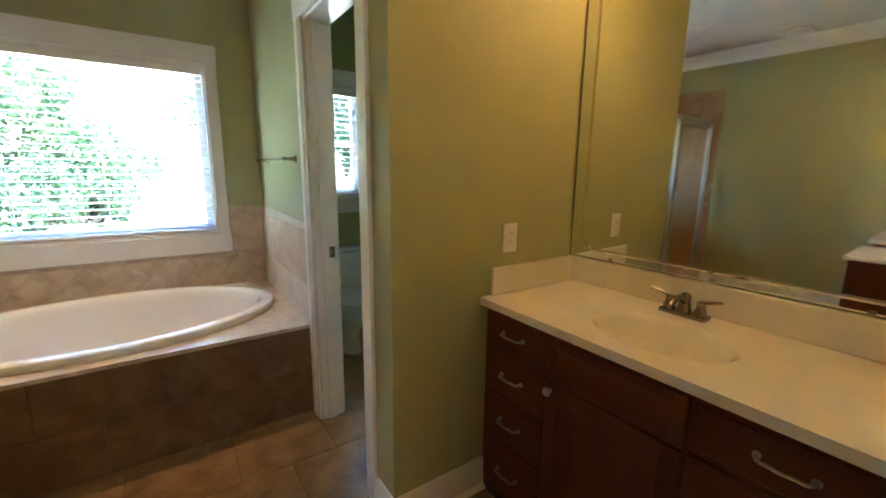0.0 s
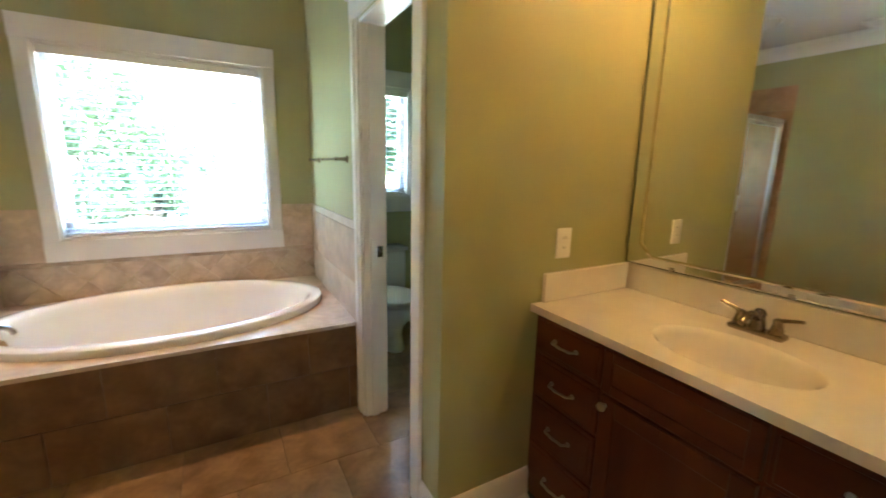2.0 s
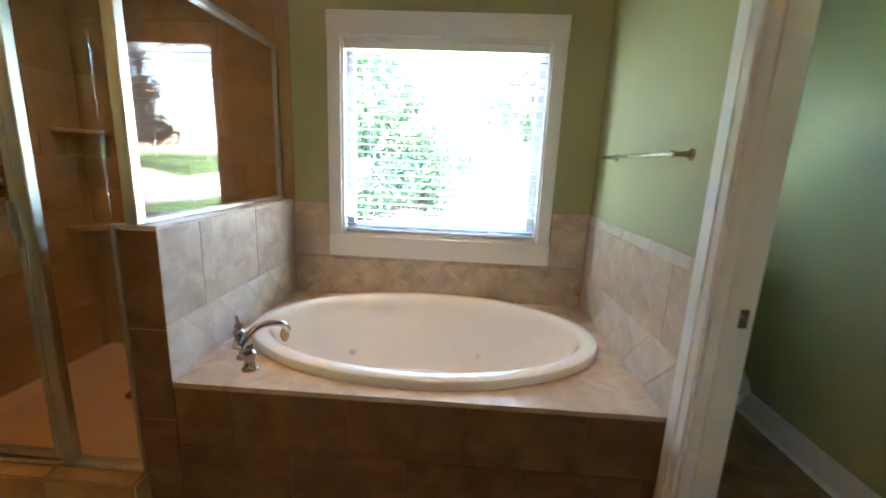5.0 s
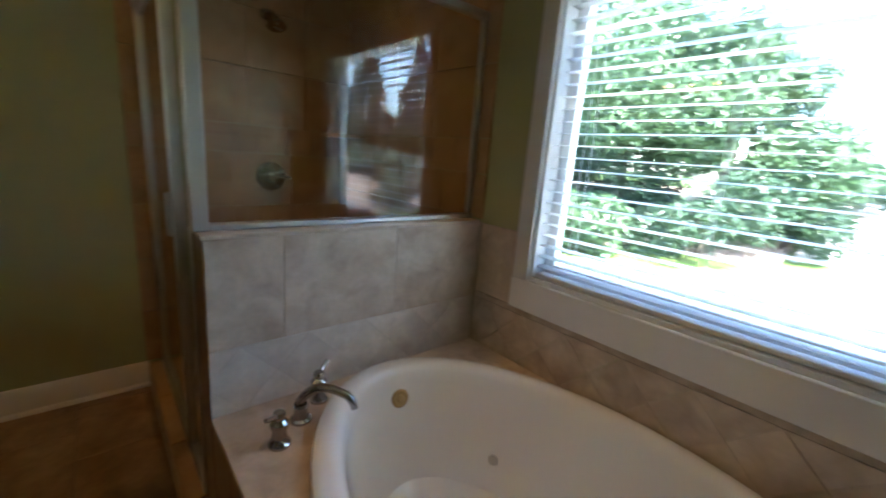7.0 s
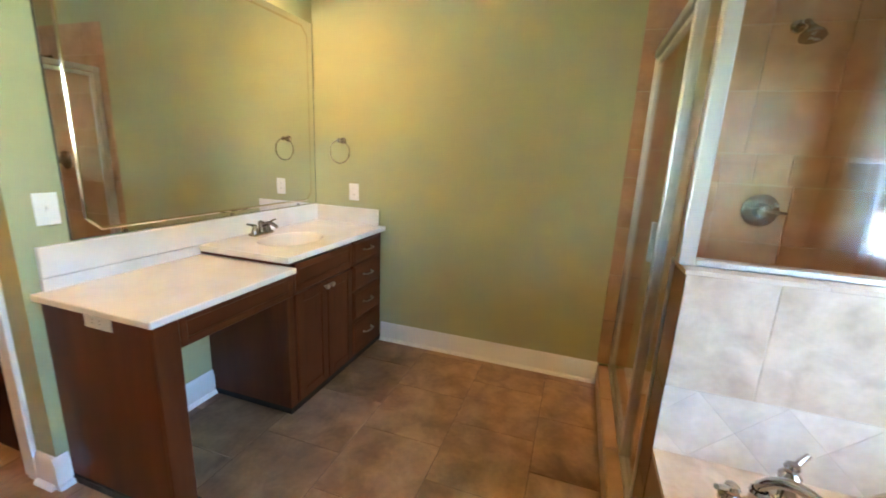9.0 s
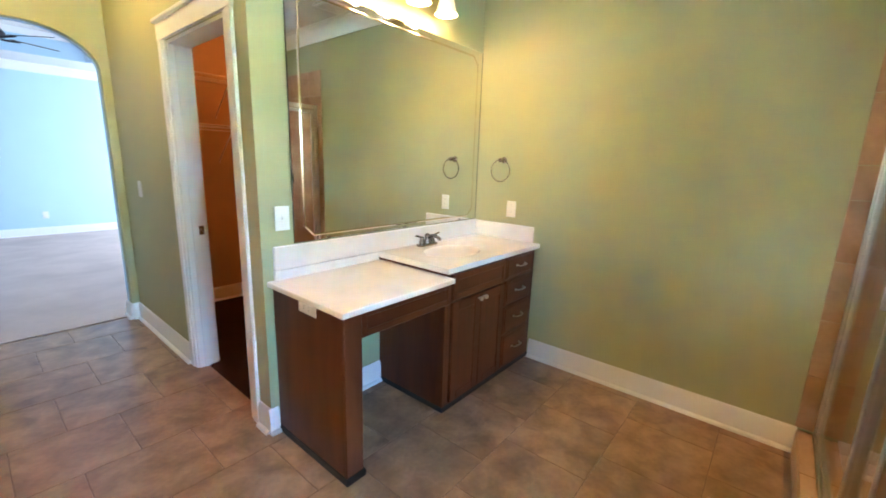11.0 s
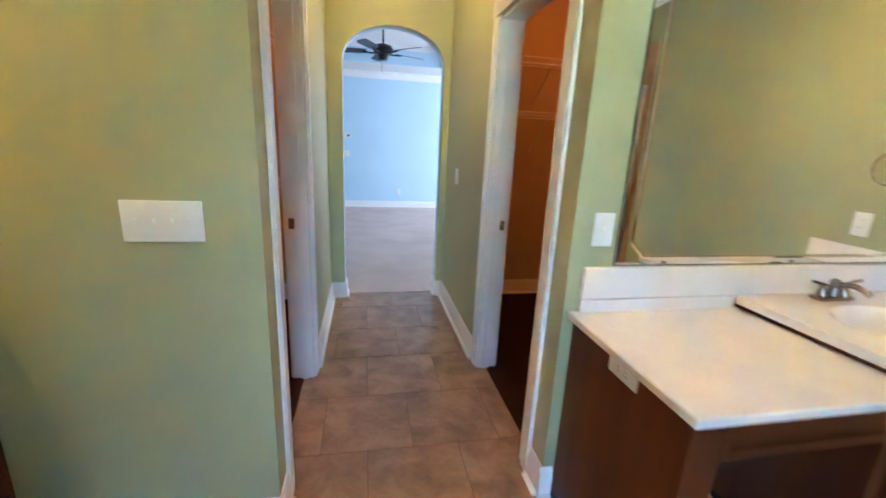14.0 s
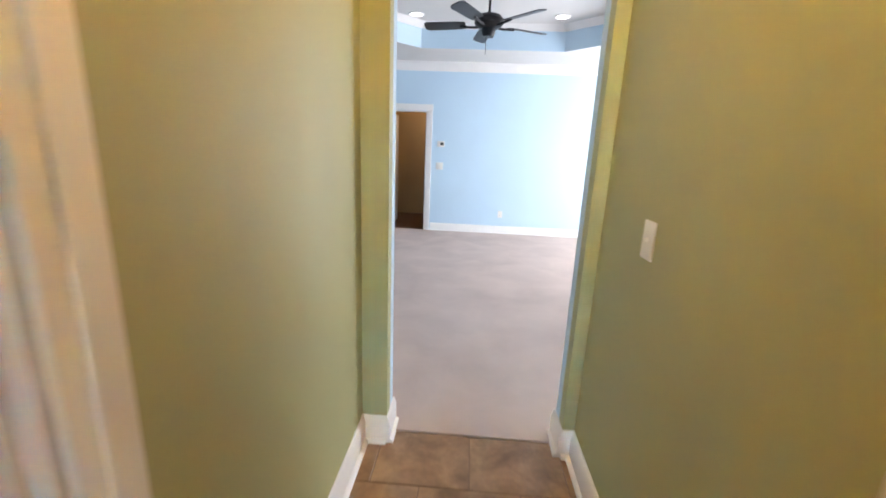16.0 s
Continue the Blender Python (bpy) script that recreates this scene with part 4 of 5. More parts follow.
for nm, lo, hi in (("wall_jamb", (0.010, GY - 0.018, 0.13), (0.045, GY + 0.018, HEAD - 0.04)), ("mid_post", (XM - 0.022, GY - 0.02, 0.13), (XM + 0.022, GY + 0.02, HEAD - 0.04)),
                   ("corner_post", (XC - 0.022, GY - 0.022, 1.098), (XC + 0.022, GY + 0.022, HEAD - 0.04)), ("header", (0.010, GY - 0.024, HEAD - 0.04), (XC + 0.022, GY + 0.024, HEAD)),
                   ("side_header", (XC - 0.018, GY + 0.024, HEAD - 0.036), (XC + 0.018, N_Y - 0.012, HEAD - 0.004)), ("bottom_rail", (0.010, GY - 0.02, 0.128), (HX0 - 0.002, GY + 0.02, 0.15)),
                   ("side_sill", (XC - 0.02, GY + 0.022, 1.098), (XC + 0.02, N_Y - 0.012, 1.118)), ("end_jamb", (XC - 0.014, N_Y - 0.035, 1.118), (XC + 0.014, N_Y - 0.012, HEAD - 0.036)), ("lower_jamb", (HX0 - 0.018, GY - 0.018, 0.15), (HX0 - 0.002, GY + 0.018, 1.098))):
    part(nm, box(bmesh.new(), lo, hi, 0.004), SATIN, enc)
dr = bmesh.new()
for lo, hi in (((0.055, GY - 0.012, 0.155), (0.083, GY + 0.012, HEAD - 0.05)), ((XM - 0.06, GY - 0.012, 0.155), (XM - 0.032, GY + 0.012, HEAD - 0.05)), ((0.083, GY - 0.012, HEAD - 0.08), (XM - 0.06, GY + 0.012, HEAD - 0.05)), ((0.083, GY - 0.012, 0.155), (XM - 0.06, GY + 0.012, 0.185))):
    box(dr, lo, hi, 0.003)
door = part("glass_door", dr, SATIN, enc, "framed glass shower door")
for nm, lo, hi, par in (("door_pane", (0.083, GY - 0.003, 0.185), (XM - 0.06, GY + 0.003, HEAD - 0.08), door), ("fixed_pane", (XM + 0.022, GY - 0.003, 0.15), (HX0 - 0.02, GY + 0.003, HEAD - 0.04), enc),
                        ("upper_pane", (HX0 - 0.02, GY - 0.003, 1.10), (XC - 0.022, GY + 0.003, HEAD - 0.04), enc), ("side_pane", (XC - 0.003, GY + 0.022, 1.118), (XC + 0.003, N_Y - 0.035, HEAD - 0.036), enc)):
    g = part(nm, boxes((lo, hi)), SHOWER_GLASS, par, "clear glass pane")
    g.visible_shadow = False
part("door_pull", box(bmesh.new(), (XM - 0.052, GY - 0.035, 1.0), (XM - 0.04, GY - 0.012, 1.16), 0.004), SATIN, door, "satin metal door pull")

valve = thing("shower_valve", (0.014, 2.752, 1.170), "brushed nickel shower valve with a lever", "shower valve")
mx = pose(0.014, 2.752, 1.170, 0, 90, 0)
part("escutcheon", lathe(bmesh.new(), [(0.085, 0), (0.085, 0.006), (0.07, 0.014), (0.04, 0.018), (0.036, 0.035), (0.03, 0.06), (0, 0.065)], mx, 28), NICKEL, valve)
part("lever", tube(bmesh.new(), [(0.065, 2.752, 1.170), (0.07, 2.79, 1.171), (0.072, 2.85, 1.167)], 0.011, 10, 0.007), NICKEL, valve)
head = thing("overhead_shower", (0.014, 2.74, 2.03), "brushed nickel shower head on a curved arm", "shower head")
part("flange", lathe(bmesh.new(), [(0.03, 0), (0.028, 0.008), (0.012, 0.014)], pose(0.014, 2.74, 2.05, 0, 90, 0), 18), NICKEL, head)
part("arm", tube(bmesh.new(), arc((0.016, 2.74, 2.05), (0.12, 2.74, 2.07), (0.17, 2.74, 2.0), 8), 0.0105, 10), NICKEL, head)
part("rose", lathe(bmesh.new(), [(0, 0.03), (0.014, 0.028), (0.02, 0.012), (0.045, -0.012), (0.05, -0.03), (0, -0.032)], pose(0.18, 2.74, 1.985, 0, -22, 0), 22), NICKEL, head)
for z in (1.43, 0.865):
    s = thing("corner_shelf", (0.012, N_Y - 0.012, z), "small tiled corner shelf in the shower", "shelf", "shower corner shelves")
    pts = [(0.012, N_Y - 0.012)] + [(0.012 + 0.19 * math.cos(radians(a)), N_Y - 0.012 - 0.19 * math.sin(radians(a))) for a in range(0, 91, 15)]
    bm = bmesh.new()
    lo_, hi_ = [bm.verts.new((x, y, z)) for x, y in pts], [bm.verts.new((x, y, z + 0.022)) for x, y in pts]
    bm.faces.new(lo_[::-1]), bm.faces.new(hi_)
    for k in range(len(pts)):
        bm.faces.new((lo_[k], lo_[(k + 1) % len(pts)], hi_[(k + 1) % len(pts)], hi_[k]))
    part("slab", bm, SHOWER_TILE, s)


# ---- toilet ----
toilet = thing("toilet", (3.545, 3.0, 0), "white two-piece toilet with closed lid", "toilet")
CX = 3.545
bm = bmesh.new()


def oval(bm, rows, n=32):
    """Rings (centre y, half width, half length, z)."""
    rings = [[bm.verts.new((CX + w * math.sin(math.tau * k / n), cy - l * math.cos(math.tau * k / n), z)) for k in range(n)] for cy, w, l, z in rows]
    for p, q in zip(rings, rings[1:]):
        for k in range(n):
            bm.faces.new((p[k], p[(k + 1) % n], q[(k + 1) % n], q[k]))
    bm.faces.new(rings[0][::-1]), bm.faces.new(rings[-1])
    return bm


part("bowl", oval(bmesh.new(), [(2.90, 0.105, 0.215, 0.0), (2.90, 0.10, 0.21, 0.03), (2.90, 0.088, 0.19, 0.12), (2.88, 0.10, 0.20, 0.2), (2.83, 0.15, 0.23, 0.28), (2.80, 0.178, 0.25, 0.345), (2.80, 0.182, 0.255, 0.385), (2.80, 0.17, 0.245, 0.39)]), CERAMIC, toilet)
part("seat", oval(bmesh.new(), [(2.795, 0.182, 0.255, 0.392), (2.795, 0.187, 0.26, 0.40), (2.795, 0.182, 0.255, 0.408)]), CERAMIC, toilet)
part("lid", oval(bmesh.new(), [(2.80, 0.181, 0.252, 0.411), (2.80, 0.184, 0.255, 0.42), (2.80, 0.172, 0.243, 0.431), (2.80, 0.10, 0.15, 0.435)]), CERAMIC, toilet)
part("tank", box(bmesh.new(), (CX - 0.22, 3.055, 0.38), (CX + 0.22, N_Y - 0.022, 0.70), 0.022, 3), CERAMIC, toilet)
part("tank_lid", box(bmesh.new(), (CX - 0.232, 3.043, 0.70), (CX + 0.232, N_Y - 0.019, 0.732), 0.009, 2), CERAMIC, toilet)
part("flush_lever", tube(bmesh.new(), [(CX - 0.16, 3.05, 0.645), (CX - 0.16, 3.035, 0.645), (CX - 0.09, 3.033, 0.64)], 0.007, 8), CHROME, toilet, "chrome flush lever")

# ---- rails, plates and outlets ----
bar = thing("towel_bar", (T_X - 0.03, 2.62, 1.407), "brushed nickel towel bar above the bathtub", "towel bar")
for y in (2.28, 2.96):
    bm = lathe(bmesh.new(), [(0.02, 0), (0.02, 0.005), (0.011, 0.012), (0.008, 0.05), (0.012, 0.064), (0.009, 0.072), (0, 0.074)], pose(T_X, y, 1.407, 0, -90, 0), 18)
    part("post", bm, RAIL_METAL, bar)
part("rail", cyl(bmesh.new(), (T_X - 0.062, 2.27, 1.407), (T_X - 0.062, 2.97, 1.407), 0.0075, n=12), RAIL_METAL, bar)
ring = thing("towel_ring", (0.0, 0.238, 1.44), "brushed nickel towel ring on the green wall", "towel ring")
part("post", lathe(bmesh.new(), [(0.024, 0), (0.024, 0.006), (0.013, 0.015), (0.011, 0.045), (0.017, 0.058), (0, 0.066)], pose(0, 0.238, 1.44, 0, 90, 0), 18), RAIL_METAL, ring)
part("ring", tube(bmesh.new(), [(0.05, 0.238 + 0.078 * math.sin(math.tau * k / 32), 1.365 + 0.078 * math.cos(math.tau * k / 32)) for k in range(33)], 0.0042, 8), RAIL_METAL, ring)


def plate(name, m, w, h, label, category, kind, gangs=1):
    """A wall plate, local x across, z up, +y out of the wall."""
    o = thing(name, m, label, category)
    part("plate", box(bmesh.new(), (-w / 2, 0, -h / 2), (w / 2, 0.006, h / 2), 0.0025, 2), PLASTIC, o, local=True)
    for g in range(gangs):
        x = (g - (gangs - 1) / 2) * 0.046
        if kind == "outlet":
            for s in (-1, 1):
                r = part("receptacle", lathe(bmesh.new(), [(0.0165, 0.004), (0.0165, 0.0072), (0, 0.0074)], Matrix.Translation((x, 0, s * 0.0195)) @ pose(0, 0, 0, -90), 18), PLASTIC, o, local=True)
                part("slots", boxes(((x - 0.0075, 0.0073, s * 0.0195 - 0.002), (x - 0.0055, 0.0079, s * 0.0195 + 0.007)), ((x + 0.0055, 0.0073, s * 0.0195 - 0.002), (x + 0.0075, 0.0079, s * 0.0195 + 0.006))), SLOT, r, local=True)
        else:
            part("toggle", boxes(((x - 0.005, 0.006, -0.012), (x + 0.005, 0.0075, 0.012)), ((x - 0.0035, 0.0075, -0.002), (x + 0.0035, 0.016, 0.008))), PLASTIC, o, local=True)
        for s in (-1, 1):
            part("screw", lathe(bmesh.new(), [(0.0032, 0.006), (0.003, 0.0068), (0, 0.007)], Matrix.Translation((x, 0, s * (0.030 if kind != "outlet" else 0.0001))) @ pose(0, 0, 0, -90), 10), PLASTIC, o, local=True)
            if kind == "outlet":
                break
    return o


plate("switch_plate", pose(2.99, 0, 1.133), 0.21, 0.118, "white four-gang switch plate on the green wall", "light switch", "switch", 4)
plate("switch_plate", pose(1.617, 0, 1.118), 0.075, 0.118, "white single switch plate beside the mirror", "light switch", "switch")
plate("wall_outlet", pose(0, 0.322, 1.090, 0, 0, -90), 0.075, 0.118, "white outlet on the green wall above the counter", "outlet", "outlet")
plate("wall_outlet", pose(3.612, P_Y, 1.092, 0, 0, 180), 0.075, 0.118, "white outlet on the partition beside the vanity", "outlet", "outlet")
plate("switch_plate", pose(HW, -1.86, 1.143, 0, 0, -90), 0.075, 0.118, "white single switch plate in the hall", "light switch", "switch")
plate("wall_outlet", pose(1.73, BED_Y, 0.34), 0.075, 0.118, "white outlet low on the blue wall", "outlet", "outlet")
plate("switch_plate", pose(2.81, BED_Y, 1.115), 0.12, 0.118, "white double switch plate on the blue wall", "light switch", "switch", 2)
plate("counter_outlet", pose(1.684, 0.312, 0.758, 0, 90, -90), 0.058, 0.135, "white outlet box under the dressing table top", "outlet", "outlet")
th = thing("thermostat", (2.79, BED_Y, 1.48), "white thermostat with a dark display", "thermostat")
part("case", box(bmesh.new(), (2.735, BED_Y, 1.43), (2.855, BED_Y + 0.025, 1.525), 0.005, 2), PLASTIC, th)
part("display", boxes(((2.75, BED_Y + 0.025, 1.455), (2.805, BED_Y + 0.0262, 1.505))), SLOT, th, "dark display")


# ---- ceiling fixtures ----
def can_light(x, y, z, lit, label):
    o = thing("recessed_light", (x, y, z), label, "ceiling light", "recessed lights")
    part("trim_ring", lathe(bmesh.new(), [(0.105, 0), (0.103, -0.006), (0.085, -0.009), (0.078, -0.004), (0.078, 0)], Matrix.Translation((x, y, z)), 28), TRIM, o)
    part("lens", lathe(bmesh.new(), [(0.077, -0.001), (0.077, -0.005), (0.05, -0.008), (0, -0.009)], Matrix.Translation((x, y, z)), 28), CAN_GLOW if lit else LENS, o, "glowing lens" if lit else "frosted lens")


can_light(3.08, -6.33, 3.06, True, "lit recessed light in the tray ceiling")
can_light(1.235, -6.3, 3.06, True, "lit recessed light in the tray ceiling")
can_light(3.08, -4.0, 3.06, True, "lit recessed light in the tray ceiling")
can_light(1.235, -4.0, 3.06, True, "lit recessed light in the tray ceiling")
# this can and its lamp are out of view, added to warm the hall
can_light(2.245, -1.3, CEIL, True, "unseen lit recessed light added in the hall ceiling")
point_lamp("added_hall_lamp", (2.245, -1.3, CEIL - 0.04), HALL_WATTS, (1.0, 0.57, 0.17), 0.06)
can_light(0.66, 2.72, CEIL, True, "lit recessed light over the shower")
downlight("shower_lamp", (0.66, 2.72, CEIL - 0.02), SHOWER_WATTS, (1.0, 0.44, 0.11), 92, 0.85)
can_light(2.15, 2.58, CEIL, True, "lit recessed light over the bathtub")
downlight("tub_lamp", (2.15, 2.58, CEIL - 0.02), TUB_WATTS, (1.0, 0.60, 0.25), 60, 0.75)
dome = thing("ceiling_light", (1.08, 2.04, CEIL), "unlit white round ceiling light", "ceiling light")
part("ring", lathe(bmesh.new(), [(0.15, 0), (0.15, -0.012), (0.13, -0.02), (0.125, -0.012)], Matrix.Translation((1.08, 2.04, CEIL)), 32), TRIM, dome)
part("dome", lathe(bmesh.new(), [(0.126, -0.012), (0.11, -0.035), (0.07, -0.05), (0, -0.056)], Matrix.Translation((1.08, 2.04, CEIL)), 32), LENS, dome)
vent = thing("ceiling_vent", (0.27, 1.44, CEIL), "white slatted exhaust vent in the ceiling", "vent")
VX, VY = 0.27, 1.44
part("frame", boxes(((VX - 0.13, VY - 0.13, CEIL - 0.012), (VX + 0.13, VY - 0.10, CEIL)), ((VX - 0.13, VY + 0.10, CEIL - 0.012), (VX + 0.13, VY + 0.13, CEIL)), ((VX - 0.13, VY - 0.10, CEIL - 0.012), (VX - 0.10, VY + 0.10, CEIL)), ((VX + 0.10, VY - 0.10, CEIL - 0.012), (VX + 0.13, VY + 0.10, CEIL))), PLASTIC, vent)
for k in range(9):
    part("slat", box(bmesh.new(), (VX - 0.10, VY - 0.095 + k * 0.022, CEIL - 0.010), (VX + 0.10, VY - 0.083 + k * 0.022, CEIL - 0.003), 0.001), PLASTIC, vent)

fan = thing("ceiling_fan", (2.175, -5.2, 3.06), "black five-blade ceiling fan hanging from a downrod", "ceiling fan")
FP = Matrix.Translation((2.175, -5.2, 2.66))
part("canopy", lathe(bmesh.new(), [(0.075, 0.40), (0.07, 0.375), (0.045, 0.34), (0.02, 0.325), (0.0, 0.325)], FP, 24), BLACK_METAL, fan)
part("downrod", cyl(bmesh.new(), (2.175, -5.2, 2.72), (2.175, -5.2, 2.99), 0.013, n=12), BLACK_METAL, fan)
part("motor", lathe(bmesh.new(), [(0, 0.09), (0.05, 0.088), (0.12, 0.065), (0.148, 0.03), (0.148, -0.01), (0.12, -0.04), (0.075, -0.055), (0.07, -0.10), (0.055, -0.13), (0, -0.135)], FP, 32), BLACK_METAL, fan)
for k in range(5):
    a = 206 + 72 * k
    mb = Matrix.Translation((2.175, -5.2, 2.645)) @ pose(0, 0, 0, 0, 0, a)
    bm = bmesh.new()
    pts = [(0.24, -0.055), (0.32, -0.066), (0.64, -0.072), (0.675, -0.05), (0.68, 0), (0.675, 0.05), (0.64, 0.072), (0.32, 0.066), (0.24, 0.055)]
    tilt = math.tan(radians(13))
    up, dn = [bm.verts.new(mb @ Vector((x, y, y * tilt + 0.004))) for x, y in pts], [bm.verts.new(mb @ Vector((x, y, y * tilt - 0.004))) for x, y in pts]
    bm.faces.new(up), bm.faces.new(dn[::-1])
    for i in range(len(pts)):
        bm.faces.new((up[i], up[(i + 1) % len(pts)], dn[(i + 1) % len(pts)], dn[i]))
    bl = part("blade", bm, FAN_BLADE, fan)
    part("blade_arm", tube(bmesh.new(), [mb @ Vector(p) for p in ((0.10, 0, -0.02), (0.17, 0, -0.022), (0.30, 0, -0.008))], 0.012, 8), BLACK_METAL, bl)
part("pull_chain", cyl(bmesh.new(), (2.195, -5.18, 2.36), (2.195, -5.18, 2.53), 0.003, n=6), BLACK_METAL, fan)


# ---- closet shelves ----
def wire_shelf(p0, p1, out, depth, label, brackets):
    """Wires along a wall from p0 to p1, reaching out by depth."""
    p0, p1, out = Vector(p0), Vector(p1), Vector(out)
    o = thing("wire_shelf", (p0 + p1) / 2, label, "shelf", "closet shelves")
    for d, dz in ((0.01, 0), (depth * 0.5, -0.004), (depth, 0), (depth, -0.045)):
        part("rail", cyl(bmesh.new(), p0 + out * d + Vector((0, 0, dz)), p1 + out * d + Vector((0, 0, dz)), 0.0042, n=8), WIRE, o)
    bm = bmesh.new()
    n = int((p1 - p0).length / 0.03)
    for k in range(n):
        q = p0 + (p1 - p0) * ((k + 0.5) / n)
        cyl(bm, q + out * 0.008 + Vector((0, 0, 0.005)), q + out * depth + Vector((0, 0, 0.005)), 0.0016, n=5)
        cyl(bm, q + out * depth + Vector((0, 0, 0.004)), q + out * depth + Vector((0, 0, -0.045)), 0.0016, n=5)
    w = part("wire_deck", bm, WIRE, o)
    for f in brackets:
        q = p0 + (p1 - p0) * f
        part("brace", tube(bmesh.new(), [q + out * (depth - 0.01) + Vector((0, 0, -0.02)), q + out * 0.008 + Vector((0, 0, -0.30)), q + out * 0.006 + Vector((0, 0, -0.32))], 0.0055, 8), WIRE, o)


wire_shelf((0.0, ARCH_Y + 0.008, 2.06), (1.59, ARCH_Y + 0.008, 2.06), (0, 1, 0), 0.36, "white wire closet shelf with diagonal braces", (0.25, 0.62))
wire_shelf((0.0, ARCH_Y + 0.008, 1.66), (1.59, ARCH_Y + 0.008, 1.66), (0, 1, 0), 0.36, "white wire closet shelf with diagonal braces", (0.25, 0.62))
wire_shelf((2.90, ARCH_Y + 0.008, 2.06), (4.08, ARCH_Y + 0.008, 2.06), (0, 1, 0), 0.36, "white wire closet shelf with diagonal braces", (0.35, 0.8))
wire_shelf((2.90, ARCH_Y + 0.008, 1.06), (4.08, ARCH_Y + 0.008, 1.06), (0, 1, 0), 0.30, "white wire closet shelf above the baseboard", (0.35, 0.8))
wire_shelf((4.115, -0.2, 1.06), (4.115, -1.93, 1.06), (-1, 0, 0), 0.30, "white wire closet shelf along the closet side", (0.3, 0.7))
wire_shelf((4.115, -0.2, 2.06), (4.115, -1.9, 2.06), (-1, 0, 0), 0.36, "white wire closet shelf along the closet side", (0.3, 0.7))
for x, y in ((0.7, -1.2), (3.55, -1.2)):
    o = thing("closet_light", (x, y, CEIL), "bare lit bulb in a white closet lampholder", "ceiling light", "closet lights")
    h = part("lampholder", lathe(bmesh.new(), [(0.06, 0), (0.055, -0.025), (0.025, -0.04), (0.02, -0.06), (0, -0.06)], Matrix.Translation((x, y, CEIL)), 20), PLASTIC, o)
    part("bulb", lathe(bmesh.new(), [(0, -0.16), (0.02, -0.152), (0.03, -0.125), (0.022, -0.09), (0.014, -0.06)], Matrix.Translation((x, y, CEIL)), 16), BULB, o, "lit warm bulb")
    point_lamp("closet_lamp", (x, y, CEIL - 0.2), CLOSET_WATTS, (1.0, 0.25, 0.015), 0.04)

# bedroom door leaf, open into the passage
leaf = thing("open_door", (3.80, -7.75, 0), "white panelled door standing open in the passage", "door")
ml = pose(3.80, BED_Y - 0.125, 0.012, 0, 0, -98)
bm = bmesh.new()
box(bm, (0, -0.017, 0), (0.78, 0.017, 1.97))
for z0, z1 in ((0.2, 0.9), (1.05, 1.8)):
    for x0, x1 in ((0.11, 0.36), (0.43, 0.68)):
        for s in (-1, 1):
            box(bm, (x0, s * 0.017 - 0.006, z0), (x1, s * 0.017 + 0.006, z1), 0.005)
bmesh.ops.transform(bm, matrix=ml, verts=bm.verts)
lf = part("leaf", bm, TRIM, leaf)
for z in (0.25, 1.0, 1.75):
    bm = cyl(bmesh.new(), (0.0, 0.02, z), (0.0, 0.02, z + 0.09), 0.009, n=10)
    bmesh.ops.transform(bm, matrix=ml, verts=bm.verts)
    part("hinge", bm, NICKEL, lf, "metal hinge")
# fill light added to brighten the passage; no fixture stands here
point_lamp("passage_fill", (3.0, -8.7, 2.3), 0.10, (1.0, 0.72, 0.42), 0.1)

# area lamp standing in for bedroom daylight, set in the unseen window opening
ar = bpy.data.lights.new("bedroom_daylight", "AREA")
ar.shape, ar.size, ar.size_y, ar.energy, ar.color = "RECTANGLE", 2.3, 1.65, BEDROOM_WATTS, (1.0, 0.985, 0.96)
ar_ob = new("bedroom_daylight", ar)
ar_ob.matrix_world = look((BED_W - 0.06, -5.8, 1.35), (BED_W + 2, -5.9, 1.2))


# ---- outside ----
GZ = -0.35


def ground_height(x, y):
    """Flat near the house, rising to a planted bank beyond the drive on the north-west."""
    d = max(0.0, min(1.0, (y - 7.5 - 0.55 * max(0, x + 1.0)) / 5.0))
    e = max(0.0, min(1.0, (x - 7.5) / 9.0))
    return GZ + max(1.25 * d * d * (3 - 2 * d), 1.4 * e * e * (3 - 2 * e)) + 0.05 * noise.noise(Vector((x * 0.4, y * 0.4, 0)))


def sheet(x0, x1, y0, y1, nx, ny, lift):
    bm = bmesh.new()
    vs = [[bm.verts.new((x0 + (x1 - x0) * i / nx, y0 + (y1 - y0) * j / ny, ground_height(x0 + (x1 - x0) * i / nx, y0 + (y1 - y0) * j / ny) + lift)) for i in range(nx + 1)] for j in range(ny + 1)]
    for j in range(ny):
        for i in range(nx):
            bm.faces.new((vs[j][i], vs[j][i + 1], vs[j + 1][i + 1], vs[j + 1][i]))
    return bm


structure("ground", sheet(-400, 400, -400, 500, 160, 180, -0.02), GRASS, "green lawn running to the horizon", "ground")
structure("planting_bed", sheet(-16, 1.3, 7.2, 16, 50, 36, 0.06), MULCH, "brown pine straw planting bed on a bank", "ground")
structure("far_planting_bed", sheet(7.4, 17, 4.2, 17, 40, 50, 0.07), MULCH, "brown mulch bed with low shrubs", "ground")
structure("driveway", sheet(-2.6, 7.3, 3.75, 8.4, 30, 14, 0.05), CONCRETE, "pale sunlit concrete driveway", "road")

structure("driveway_branch", sheet(1.4, 7.3, 8.41, 24, 20, 40, 0.05), CONCRETE, "pale sunlit concrete drive running away", "road")


